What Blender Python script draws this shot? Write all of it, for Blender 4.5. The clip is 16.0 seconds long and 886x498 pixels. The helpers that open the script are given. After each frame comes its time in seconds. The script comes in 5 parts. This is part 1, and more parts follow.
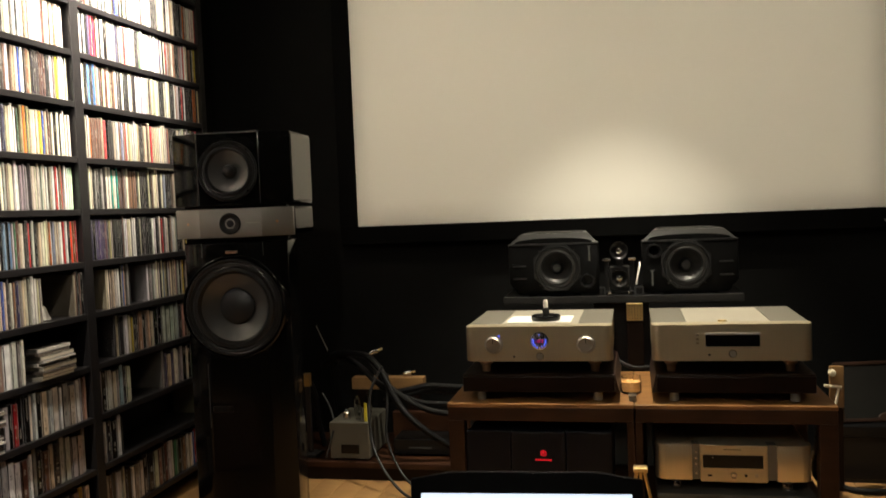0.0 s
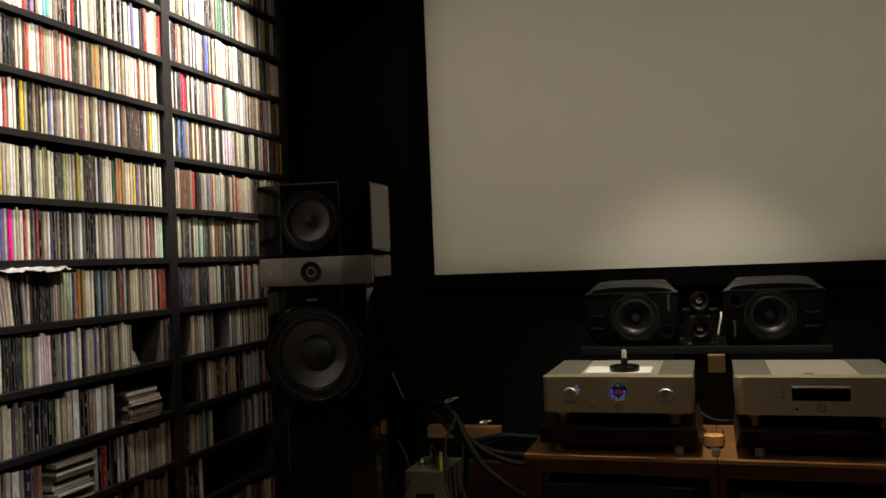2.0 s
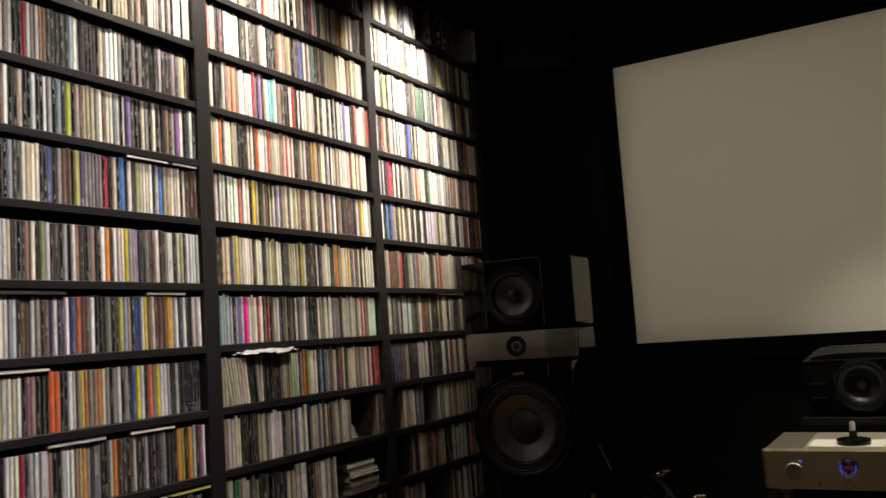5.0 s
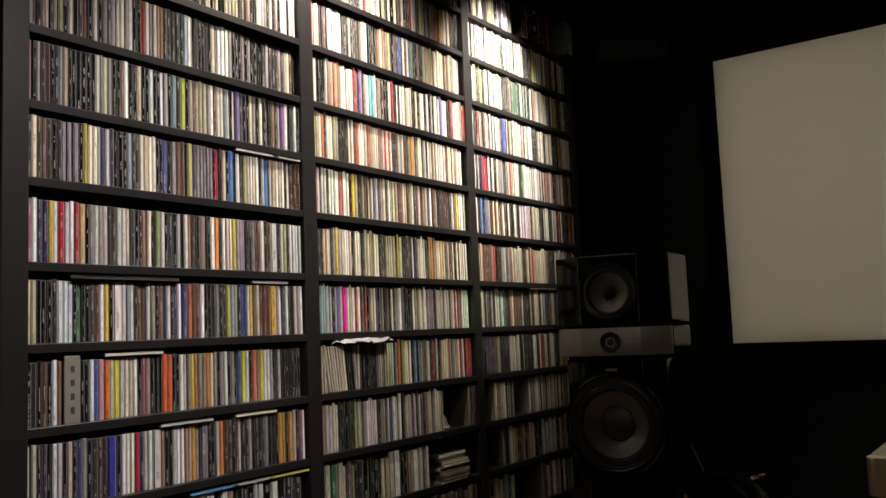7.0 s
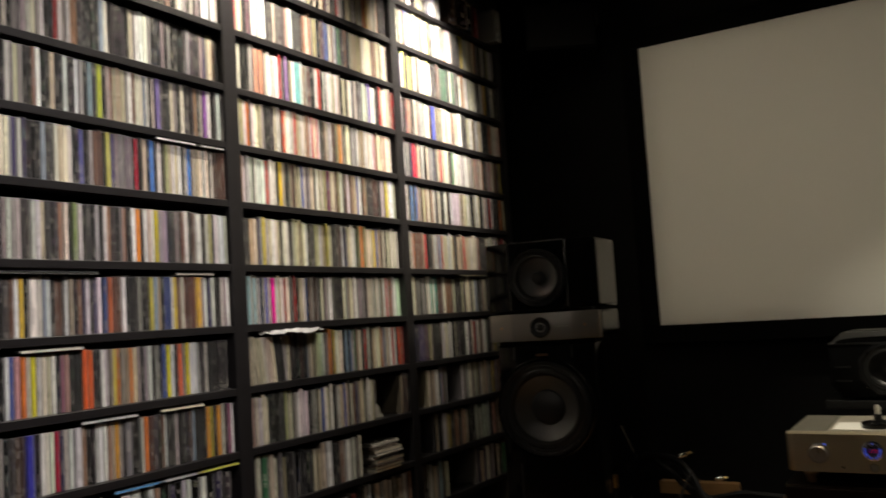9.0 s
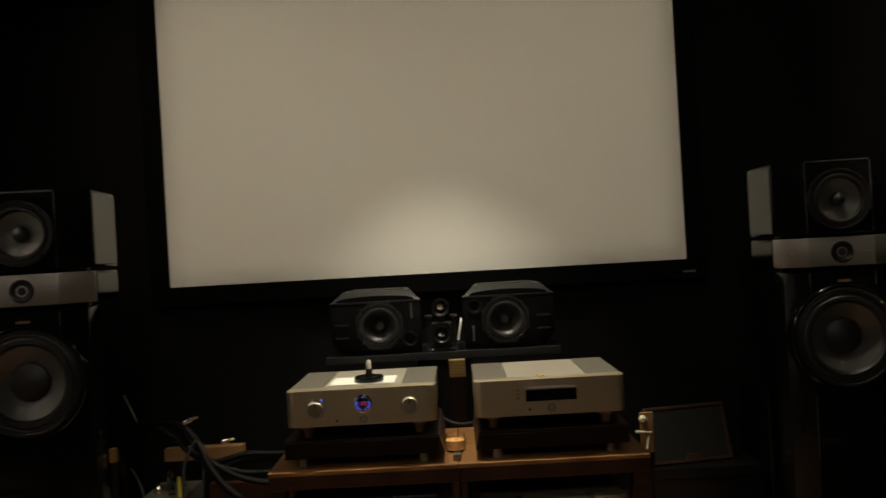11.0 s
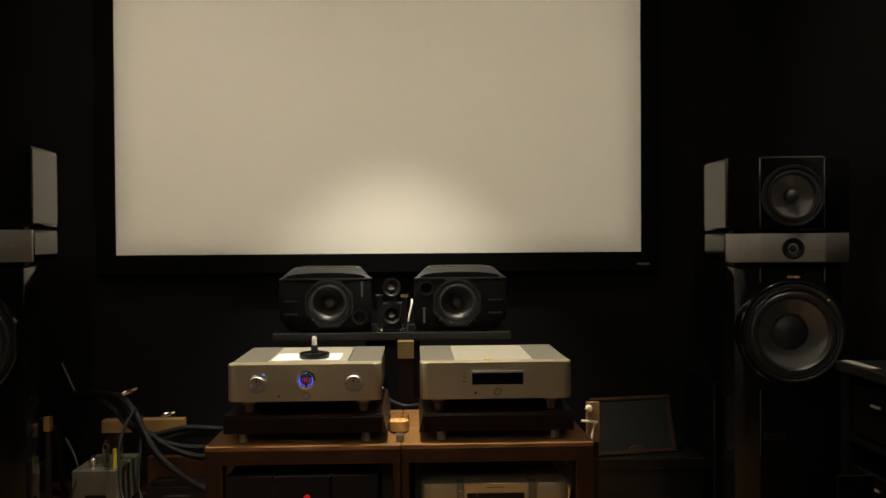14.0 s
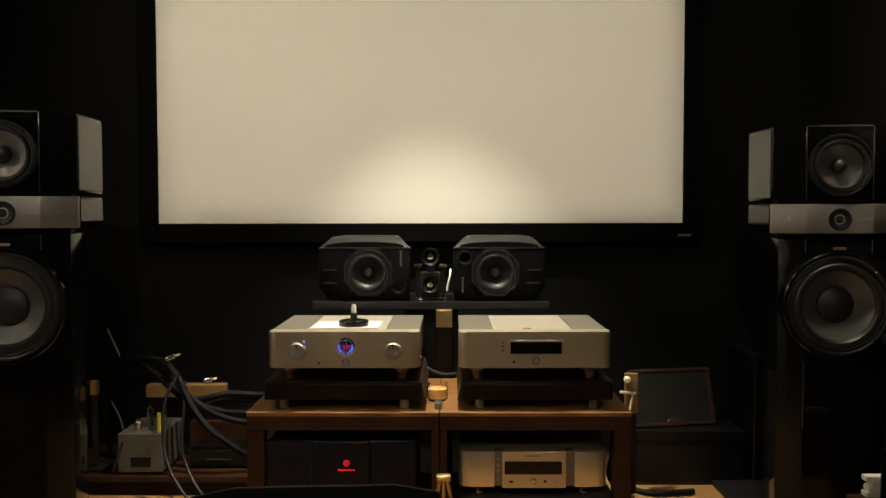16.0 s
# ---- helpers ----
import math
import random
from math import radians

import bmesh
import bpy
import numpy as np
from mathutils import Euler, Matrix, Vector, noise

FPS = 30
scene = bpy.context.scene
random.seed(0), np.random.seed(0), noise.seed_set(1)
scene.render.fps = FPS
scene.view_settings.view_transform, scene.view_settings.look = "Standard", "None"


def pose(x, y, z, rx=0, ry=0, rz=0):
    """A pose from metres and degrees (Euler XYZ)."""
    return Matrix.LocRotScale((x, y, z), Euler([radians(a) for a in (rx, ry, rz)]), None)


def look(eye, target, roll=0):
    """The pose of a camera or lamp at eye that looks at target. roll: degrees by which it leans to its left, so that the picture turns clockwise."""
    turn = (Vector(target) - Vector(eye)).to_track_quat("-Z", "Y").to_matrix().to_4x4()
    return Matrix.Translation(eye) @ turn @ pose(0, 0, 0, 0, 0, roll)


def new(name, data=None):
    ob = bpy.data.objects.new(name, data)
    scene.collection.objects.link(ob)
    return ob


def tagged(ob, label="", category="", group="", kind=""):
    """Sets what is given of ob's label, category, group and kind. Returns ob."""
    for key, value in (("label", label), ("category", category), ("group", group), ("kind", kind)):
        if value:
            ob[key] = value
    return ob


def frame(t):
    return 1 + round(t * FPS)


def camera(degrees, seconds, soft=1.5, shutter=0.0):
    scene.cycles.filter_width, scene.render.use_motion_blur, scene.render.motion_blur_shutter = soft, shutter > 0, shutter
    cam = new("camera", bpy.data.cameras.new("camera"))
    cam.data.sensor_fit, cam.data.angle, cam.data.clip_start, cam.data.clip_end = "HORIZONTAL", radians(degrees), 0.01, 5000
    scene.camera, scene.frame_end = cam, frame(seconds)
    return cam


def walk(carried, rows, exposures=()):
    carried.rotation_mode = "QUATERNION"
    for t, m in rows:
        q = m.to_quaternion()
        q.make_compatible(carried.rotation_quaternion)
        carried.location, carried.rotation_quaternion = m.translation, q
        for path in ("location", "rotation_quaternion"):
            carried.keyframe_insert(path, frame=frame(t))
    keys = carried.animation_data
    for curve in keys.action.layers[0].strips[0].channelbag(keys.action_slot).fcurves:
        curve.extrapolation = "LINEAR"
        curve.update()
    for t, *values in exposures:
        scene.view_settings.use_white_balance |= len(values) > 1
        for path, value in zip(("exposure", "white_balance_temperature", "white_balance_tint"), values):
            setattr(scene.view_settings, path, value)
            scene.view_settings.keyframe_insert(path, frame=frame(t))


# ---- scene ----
cam = camera(54.6, 16.0, shutter=0.5)
PATH = [
    (0, (-0.131, -0.144, 1.007), (-0.562, 1.807, 0.912), -2.4),
    (0.5, (-0.137, -0.149, 1.024), (-0.592, 1.799, 0.999), -2.7),
    (1, (-0.139, -0.159, 1.027), (-0.632, 1.779, 1.027), -2.7),
    (1.5, (-0.137, -0.154, 1.02), (-0.69, 1.768, 0.987), -2.5),
    (2, (-0.135, -0.159, 1.012), (-0.729, 1.751, 1.034), -2.3),
    (2.5, (-0.144, -0.171, 1.019), (-0.772, 1.727, 1.055), -2.6),
    (3, (-0.136, -0.177, 1.019), (-0.826, 1.698, 1.117), -2.8),
    (3.5, (-0.133, -0.19, 1.023), (-0.897, 1.652, 1.182), -3.1),
    (6, (-0.148, -0.231, 1.045), (-1.238, 1.436, 1.225), -3.9),
    (6.5, (-0.144, -0.241, 1.046), (-1.269, 1.404, 1.221), -3.4),
    (7, (-0.154, -0.247, 1.041), (-1.311, 1.373, 1.232), -2.4),
    (7.5, (-0.151, -0.248, 1.042), (-1.289, 1.386, 1.235), -2.5),
    (8, (-0.149, -0.242, 1.042), (-1.265, 1.407, 1.23), -2.8),
    (8.5, (-0.152, -0.241, 1.046), (-1.259, 1.415, 1.227), -3.0),
    (9, (-0.145, -0.232, 1.042), (-1.179, 1.472, 1.196), -3.6),
    (9.5, (-0.147, -0.176, 1.039), (-0.89, 1.678, 1.138), -5.2),
    (10, (-0.127, -0.113, 1.04), (-0.514, 1.849, 1.059), -6.2),
    (10.2, (-0.138, -0.117, 1.046), (-0.43, 1.862, 1.052), -5.6),
    (12.5, (-0.096, -0.063, 1.01), (0.065, 1.93, 1.015), -1.5),
    (13, (-0.097, -0.066, 1.012), (0.036, 1.93, 1.007), -1.2),
    (13.5, (-0.099, -0.063, 1.004), (0.008, 1.934, 0.999), -0.7),
    (14, (-0.1, -0.063, 1.003), (-0.032, 1.935, 0.977), -0.4),
    (14.5, (-0.104, -0.062, 0.999), (-0.079, 1.937, 0.952), -0.3),
    (15, (-0.104, -0.062, 0.997), (-0.094, 1.937, 0.932), -0.1),
    (15.5, (-0.107, -0.063, 0.994), (-0.109, 1.935, 0.914), -0.1),
    (16, (-0.107, -0.061, 0.992), (-0.125, 1.937, 0.903), -0.1),
]
walk(cam, [(t, look(eye, target, roll)) for t, eye, target, roll in PATH],
     exposures=[(0, -0.35), (0.5, -1.05), (1, -1.3), (1.5, -1.5), (2, -1.7), (2.5, -1.85), (3, -1.95), (3.5, -2.15), (6, -1.75), (7, -1.95), (7.5, -2.1),
                (8.5, -2.05), (9, -2.0), (9.5, -2.1), (10, -1.87), (12.5, -0.65), (14, -0.55), (14.5, -0.2), (16, -0.25)])

# ---- world and lamps ----
world = bpy.data.worlds.new("world")
scene.world = world
world.use_nodes = True
world.node_tree.nodes["Background"].inputs[0].default_value = (0.9, 0.85, 0.8, 1)
world.node_tree.nodes["Background"].inputs[1].default_value = 0.0

WARM = (1.0, 0.865, 0.64)


def spot(name, eye, target, watts, degrees, blend, colour=WARM, size=0.025):
    lamp = bpy.data.lights.new(name, "SPOT")
    lamp.energy, lamp.color, lamp.shadow_soft_size = watts, colour, size
    lamp.spot_size, lamp.spot_blend = radians(degrees), blend
    ob = new(name, lamp)
    ob.matrix_world = look(eye, target)
    return ob


COOL = (1.0, 0.89, 0.735)
RACK_LAMP = (-0.18, 2.62, 2.40)
SHELF_LAMPS = [((-1.46, 1.43, 2.40), (-1.76, 1.45, 2.08)), ((-1.22, 2.34, 2.40), (-1.76, 2.36, 1.86)), ((-0.55, 0.70, 2.40), (-1.76, 0.88, 1.12)),
               ((-0.75, 1.75, 2.40), (-1.76, 1.80, 1.55))]
FRONT_FILL = (-0.22, -1.0, 2.40)
SIDE_LAMP = (0.75, 2.05, 2.40)
ADDED_PROJECTOR = (-0.228, -1.90, 2.30)
WASH_FILLS = [(-1.08, 2.18, 2.40), (0.62, 2.18, 2.40)]
spot("rack_lamp", RACK_LAMP, (-0.18, 2.64, 0.50), 370, 67, 0.85, (1.0, 0.91, 0.71))
spot("shelf_lamp", *SHELF_LAMPS[0], 580, 100, 1.0, COOL)
spot("shelf_lamp", *SHELF_LAMPS[1], 1000, 60, 1.0, COOL)
spot("shelf_lamp", *SHELF_LAMPS[2], 520, 52, 1.0, (1.0, 0.91, 0.86))
spot("shelf_lamp", *SHELF_LAMPS[3], 330, 46, 1.0, COOL)
# front and wash lights are added fill with no known fixture
spot("front_fill", FRONT_FILL, (-0.22, 3.32, 1.00), 130, 62, 1.0, (1.0, 0.905, 0.74))
for p, watts in zip(WASH_FILLS, (18, 14)):
    spot("wash_fill", p, (p[0], 3.32, -0.2), watts, 140, 1.0)
# unseen projector's light, added to brighten the screen without lighting the racks
spot("added_projector_lamp", ADDED_PROJECTOR, (-0.228, 3.32, 1.536), 385, 60, 1.0, WARM, 0.003)
spot("side_lamp", SIDE_LAMP, (1.28, 1.98, 1.00), 145, 46, 0.8)


# ---- materials ----
def mat(name, colour, rough=0.5, metal=0.0, vary=0.15, scale=8.0, bump=0.0, bump_scale=60.0, coat=0.0, stretch=(1, 1, 1), shine=0.5):
    m = bpy.data.materials.new(name)
    m.use_nodes = True
    nt = m.node_tree
    b = nt.nodes["Principled BSDF"]
    b.inputs["Roughness"].default_value = rough
    b.inputs["Metallic"].default_value = metal
    b.inputs["Specular IOR Level"].default_value = shine
    b.inputs["Coat Weight"].default_value = coat
    tc = nt.nodes.new("ShaderNodeTexCoord")
    mp = nt.nodes.new("ShaderNodeMapping")
    mp.inputs["Scale"].default_value = stretch
    nt.links.new(tc.outputs["Object"], mp.inputs[0])
    n1 = nt.nodes.new("ShaderNodeTexNoise")
    n1.inputs["Scale"].default_value, n1.inputs["Detail"].default_value = scale, 6
    nt.links.new(mp.outputs[0], n1.inputs[0])
    ramp = nt.nodes.new("ShaderNodeMix")
    ramp.data_type = "RGBA"
    ramp.inputs[6].default_value = (*[c * (1 - vary) for c in colour], 1)
    ramp.inputs[7].default_value = (*[min(1, c * (1 + vary)) for c in colour], 1)
    nt.links.new(n1.outputs[0], ramp.inputs[0])
    nt.links.new(ramp.outputs[2], b.inputs["Base Color"])
    n2 = nt.nodes.new("ShaderNodeTexNoise")
    n2.inputs["Scale"].default_value, n2.inputs["Detail"].default_value = bump_scale, 3
    nt.links.new(mp.outputs[0], n2.inputs[0])
    mr = nt.nodes.new("ShaderNodeMapRange")
    mr.inputs[3].default_value, mr.inputs[4].default_value = max(0.02, rough - 0.08), min(1, rough + 0.1)
    nt.links.new(n2.outputs[0], mr.inputs[0])
    nt.links.new(mr.outputs[0], b.inputs["Roughness"])
    if bump:
        bp = nt.nodes.new("ShaderNodeBump")
        bp.inputs["Strength"].default_value, bp.inputs["Distance"].default_value = bump, 0.002
        nt.links.new(n2.outputs[0], bp.inputs["Height"])
        nt.links.new(bp.outputs[0], b.inputs["Normal"])
    return m


def spun(name, colour, rough, metal, amount, shine=0.5):
    """Metal or paper turned on a lathe: its highlight spreads into wedges round the middle of the piece."""
    m = mat(name, colour, rough, metal, 0.06, 14, 0.05, 400, shine=shine)
    nt = m.node_tree
    t = nt.nodes.new("ShaderNodeTangent")
    t.direction_type, t.axis = "RADIAL", "Y"
    b = nt.nodes["Principled BSDF"]
    b.inputs["Anisotropic"].default_value = amount
    nt.links.new(t.outputs[0], b.inputs["Tangent"])
    return m


def glow(name, colour, strength):
    m = bpy.data.materials.new(name)
    m.use_nodes = True
    b = m.node_tree.nodes["Principled BSDF"]
    b.inputs["Base Color"].default_value = (*[0.1 * c for c in colour], 1)
    b.inputs["Emission Color"].default_value = (*colour, 1)
    b.inputs["Emission Strength"].default_value = strength
    return m


def glass(name, colour, rough=0.03):
    m = bpy.data.materials.new(name)
    m.use_nodes = True
    b = m.node_tree.nodes["Principled BSDF"]
    b.inputs["Base Color"].default_value = (*colour, 1)
    b.inputs["Roughness"].default_value = rough
    b.inputs["Transmission Weight"].default_value = 1.0
    b.inputs["IOR"].default_value = 1.45
    return m


def wood(name, dark, light, rough=0.45, ring=6.0, stretch=(1.5, 14, 14), shine=0.5):
    m = mat(name, light, rough, 0, 0.1, 3.0, 0.15, 40, 0.0, stretch, shine)
    nt = m.node_tree
    w = nt.nodes.new("ShaderNodeTexWave")
    w.inputs["Scale"].default_value, w.inputs["Distortion"].default_value = ring * 0.2, 5
    w.inputs["Detail"].default_value = 4
    mp = [n for n in nt.nodes if n.type == "MAPPING"][0]
    nt.links.new(mp.outputs[0], w.inputs[0])
    mix = [n for n in nt.nodes if n.type == "MIX"][0]
    mix.inputs[6].default_value = (*dark, 1)
    mix.inputs[7].default_value = (*light, 1)
    blend = nt.nodes.new("ShaderNodeMath")
    blend.operation = "MULTIPLY_ADD"
    noise_node = [n for n in nt.nodes if n.type == "TEX_NOISE"][0]
    nt.links.new(w.outputs["Fac"], blend.inputs[0])
    blend.inputs[1].default_value = 0.4
    half = nt.nodes.new("ShaderNodeMath")
    half.operation = "MULTIPLY"
    half.inputs[1].default_value = 0.7
    nt.links.new(noise_node.outputs[0], half.inputs[0])
    nt.links.new(half.outputs[0], blend.inputs[2])
    nt.links.new(blend.outputs[0], mix.inputs[0])
    return m


BLACK_WALL = mat("black_wall", (0.0065, 0.0065, 0.0065), 0.9, 0, 0.3, 5, 0.4, 250, shine=0.1)
BLACK_SIDE = mat("black_side_wall", (0.007, 0.007, 0.0065), 0.88, 0, 0.3, 5, 0.4, 250, shine=0.12)
CEILING = mat("ceiling_black", (0.008, 0.008, 0.008), 0.9, 0, 0.2, 5, 0.2, 200, shine=0.1)
VELVET = mat("screen_velvet", (0.003, 0.003, 0.003), 0.95, 0, 0.2, 20, 0.2, 400, shine=0.05)
SCREEN = mat("screen_cloth", (0.79, 0.775, 0.71), 0.9, 0, 0.03, 1.3, 0.05, 900)
SHELF = mat("shelf_black", (0.013, 0.012, 0.013), 0.36, 0, 0.3, 12, 0.15, 180, 0, (1, 1, 4), 0.55)
GLOSS = mat("black_lacquer", (0.005, 0.005, 0.005), 0.10, 0, 0.2, 6, 0, 30, 0.0, shine=0.2)
MATTE = mat("black_plastic", (0.008, 0.008, 0.008), 0.55, 0, 0.2, 20, 0.3, 500, shine=0.3)
SATIN = mat("satin_black", (0.006, 0.006, 0.0065), 0.3, 0, 0.2, 20, 0.15, 300, shine=0.3)
RUBBER = mat("rubber", (0.007, 0.007, 0.007), 0.45, 0, 0.2, 30, 0.1, 200)
CHAMPAGNE = mat("champagne_aluminium", (0.60, 0.515, 0.355), 0.36, 0.85, 0.05, 6, 0.08, 600, 0, (40, 1, 1))
DRIVER_RIM = mat("driver_rim", (0.022, 0.022, 0.023), 0.3, 0.4, 0.1, 20, 0.05, 300)
PSU_GREY = mat("grey_enamel", (0.115, 0.108, 0.088), 0.45, 0.3, 0.14, 15, 0.15, 300)
CHAMP_CHEEK = mat("champagne_cheek", (0.17, 0.155, 0.125), 0.5, 0.5, 0.06, 6, 0.1, 500)
PANEL_MESH = mat("dark_mesh", (0.013, 0.0125, 0.011), 0.75, 0, 0.2, 30, 0.3, 500, shine=0.2)
MONITOR_EDGE = mat("moulded_edge", (0.010, 0.010, 0.0105), 0.32, 0, 0.2, 20, 0.1, 400, shine=0.5)
CHAMP_TOP = mat("champagne_top", (0.52, 0.475, 0.39), 0.42, 0.6, 0.05, 6, 0.08, 500)
SILVER = mat("silver_bar", (0.34, 0.325, 0.30), 0.38, 0.75, 0.06, 8, 0.06, 500, 0, (30, 1, 1))
PALE_SIDE = mat("polished_side_panel", (0.006, 0.006, 0.006), 0.06, 0, 0.05, 10, 0, 200, shine=0.4)
CONE = spun("grey_cone", (0.118, 0.117, 0.114), 0.30, 0.5, 0.75)
DARK_CONE = mat("dark_cone", (0.014, 0.014, 0.014), 0.45, 0, 0.15, 20, 0.2, 200)
KNOB = spun("spun_aluminium", (0.48, 0.44, 0.38), 0.30, 0.95, 0.8)
MONITOR_BLACK = mat("moulded_black", (0.0025, 0.0025, 0.0026), 0.42, 0, 0.2, 20, 0.2, 400, shine=0.08)
LACQUER = mat("dark_lacquer", (0.004, 0.004, 0.004), 0.42, 0, 0.2, 20, 0.0, 300, shine=0.06)
CHROME = mat("chrome", (0.75, 0.73, 0.7), 0.15, 1, 0.05, 10)
COPPER = mat("copper_foot", (0.60, 0.36, 0.22), 0.3, 0.9, 0.1, 20)
BRASS = mat("brass", (0.65, 0.47, 0.20), 0.32, 0.9, 0.15, 20)
STEEL = mat("brushed_steel", (0.42, 0.40, 0.35), 0.4, 0.6, 0.08, 15, 0.1, 400)
RACK_WOOD = wood("rack_wood", (0.016, 0.006, 0.003), (0.052, 0.021, 0.010), 0.42, shine=0.25)
# the rack's own wood, made lighter and more golden as if lit from above
LIT_TOP_WOOD = wood("lit_rack_top_wood", (0.12, 0.052, 0.016), (0.30, 0.145, 0.048), 0.42, shine=0.3)
DARK_WOOD = wood("dark_walnut", (0.0035, 0.0017, 0.001), (0.012, 0.005, 0.003), 0.42, shine=0.15)
OAK = wood("light_oak", (0.16, 0.085, 0.030), (0.30, 0.17, 0.065), 0.5)
FLOOR_WOOD = wood("floor_oak", (0.25, 0.125, 0.045), (0.42, 0.24, 0.095), 0.4, 5)
PAPER = mat("white_paper", (0.80, 0.78, 0.72), 0.7, 0, 0.04, 15)
CREAM = mat("cream_paper", (0.70, 0.62, 0.45), 0.7, 0, 0.08, 15)
BONE = mat("bone_resin", (0.68, 0.60, 0.46), 0.5, 0, 0.12, 18, 0.4, 90)
CABLE = mat("cable_sleeve", (0.0025, 0.0026, 0.003), 0.45, 0, 0.3, 60, 0.9, 260, shine=0.2)
CABLE_GREY = mat("grey_cable", (0.006, 0.006, 0.0065), 0.45, 0, 0.2, 60, 0.3, 400)
DISPLAY = mat("dark_display", (0.004, 0.004, 0.005), 0.1, 0, 0.1, 5)
RED_GLOW = glow("red_led", (1.0, 0.015, 0.03), 0.95)
BLUE_GLOW = glow("blue_led", (0.10, 0.16, 1.0), 2.0)
VIOLET_GLOW = glow("violet_dial_glow", (0.10, 0.06, 0.6), 0.12)
DIAL_METAL = mat("dial_metal", (0.40, 0.39, 0.42), 0.25, 0.9, 0.05, 10, 0.05, 300)
AMP_BLACK = mat("amp_black", (0.006, 0.0065, 0.010), 0.4, 0, 0.2, 20, 0.1, 300, shine=0.2)
AMBER = mat("amber_wax", (0.80, 0.45, 0.17), 0.25, 0, 0.1, 20)
LAPTOP_GLOW = glow("laptop_screen_glow", (0.75, 0.85, 1.0), 1.6)
LAMP_GLOW = glow("lamp_glow", (1.0, 0.85, 0.6), 20)
GLASS = glass("clear_glass", (1, 0.97, 0.92))
GLASSINE = mat("plastic_bag", (0.42, 0.42, 0.43), 0.16, 0, 0.45, 40, 0.6, 60, shine=0.8)
MESH_GREY = mat("grey_mesh", (0.055, 0.058, 0.055), 0.6, 0, 0.1, 30, 0.3, 600)
FRAME_WOOD = wood("frame_wood", (0.016, 0.008, 0.004), (0.045, 0.022, 0.013), 0.4)
YELLOW = mat("yellow_tape", (0.65, 0.55, 0.04), 0.5, 0, 0.1, 20)
VALVE = glass("valve_glass", (0.8, 0.78, 0.72))


# ---- mesh helpers ----
def part(name, bm, material, parent=None, label="", smooth=False):
    me = bpy.data.meshes.new(name)
    bmesh.ops.recalc_face_normals(bm, faces=bm.faces[:])
    bm.to_mesh(me)
    bm.free()
    for m in (material if isinstance(material, (list, tuple)) else [material]):
        me.materials.append(m)
    if smooth:
        for p in me.polygons:
            p.use_smooth = True
        me.set_sharp_from_angle(angle=radians(35))
    ob = new(name, me)
    if parent is not None:
        ob.parent = parent
    if label:
        tagged(ob, label)
    return ob


def thing(name, label, category, m=None, group="", kind=""):
    e = new(name)
    e.empty_display_size = 0.05
    if m is not None:
        e.matrix_basis = m
    return tagged(e, label, category, group, kind)


def box(x0, x1, y0, y1, z0, z1, bevel=0.0, seg=2, bm=None):
    own = bmesh.new()
    bmesh.ops.create_cube(own, size=1.0)
    for v in own.verts:
        v.co = Vector((x0 + (v.co.x + 0.5) * (x1 - x0), y0 + (v.co.y + 0.5) * (y1 - y0), z0 + (v.co.z + 0.5) * (z1 - z0)))
    if bevel:
        bmesh.ops.bevel(own, geom=own.edges[:], offset=bevel, segments=seg, profile=0.5, affect="EDGES")
    return join(bm, own)


def join(bm, own):
    if bm is None:
        return own
    me = bpy.data.meshes.new("tmp")
    own.to_mesh(me)
    own.free()
    bm.from_mesh(me)
    bpy.data.meshes.remove(me)
    return bm


def prism(pts, z0, z1, bevel=0.0, bm=None, seg=2):
    """A polygon of the plan drawn up from z0 to z1."""
    own = bmesh.new()
    lo = [own.verts.new((x, y, z0)) for x, y in pts]
    hi = [own.verts.new((x, y, z1)) for x, y in pts]
    own.faces.new(lo[::-1])
    own.faces.new(hi)
    for i in range(len(pts)):
        j = (i + 1) % len(pts)
        own.faces.new((lo[i], lo[j], hi[j], hi[i]))
    if bevel:
        bmesh.ops.bevel(own, geom=own.edges[:], offset=bevel, segments=seg, profile=0.5, affect="EDGES")
    return join(bm, own)


def lathe(profile, m=None, seg=32, bm=None):
    """Rings of (radius, height) round local z, laid by the pose m."""
    own = bmesh.new()
    rings = []
    for r, h in profile:
        if r < 1e-5:
            rings.append([own.verts.new((0, 0, h))])
        else:
            rings.append([own.verts.new((r * math.cos(2 * math.pi * i / seg), r * math.sin(2 * math.pi * i / seg), h)) for i in range(seg)])
    for a, b in zip(rings, rings[1:]):
        for i in range(seg):
            j = (i + 1) % seg
            if len(a) == 1 and len(b) > 1:
                own.faces.new((a[0], b[i], b[j]))
            elif len(b) == 1 and len(a) > 1:
                own.faces.new((a[i], a[j], b[0]))
            elif len(a) > 1:
                own.faces.new((a[i], a[j], b[j], b[i]))
    if m is not None:
        own.transform(m)
    return join(bm, own)


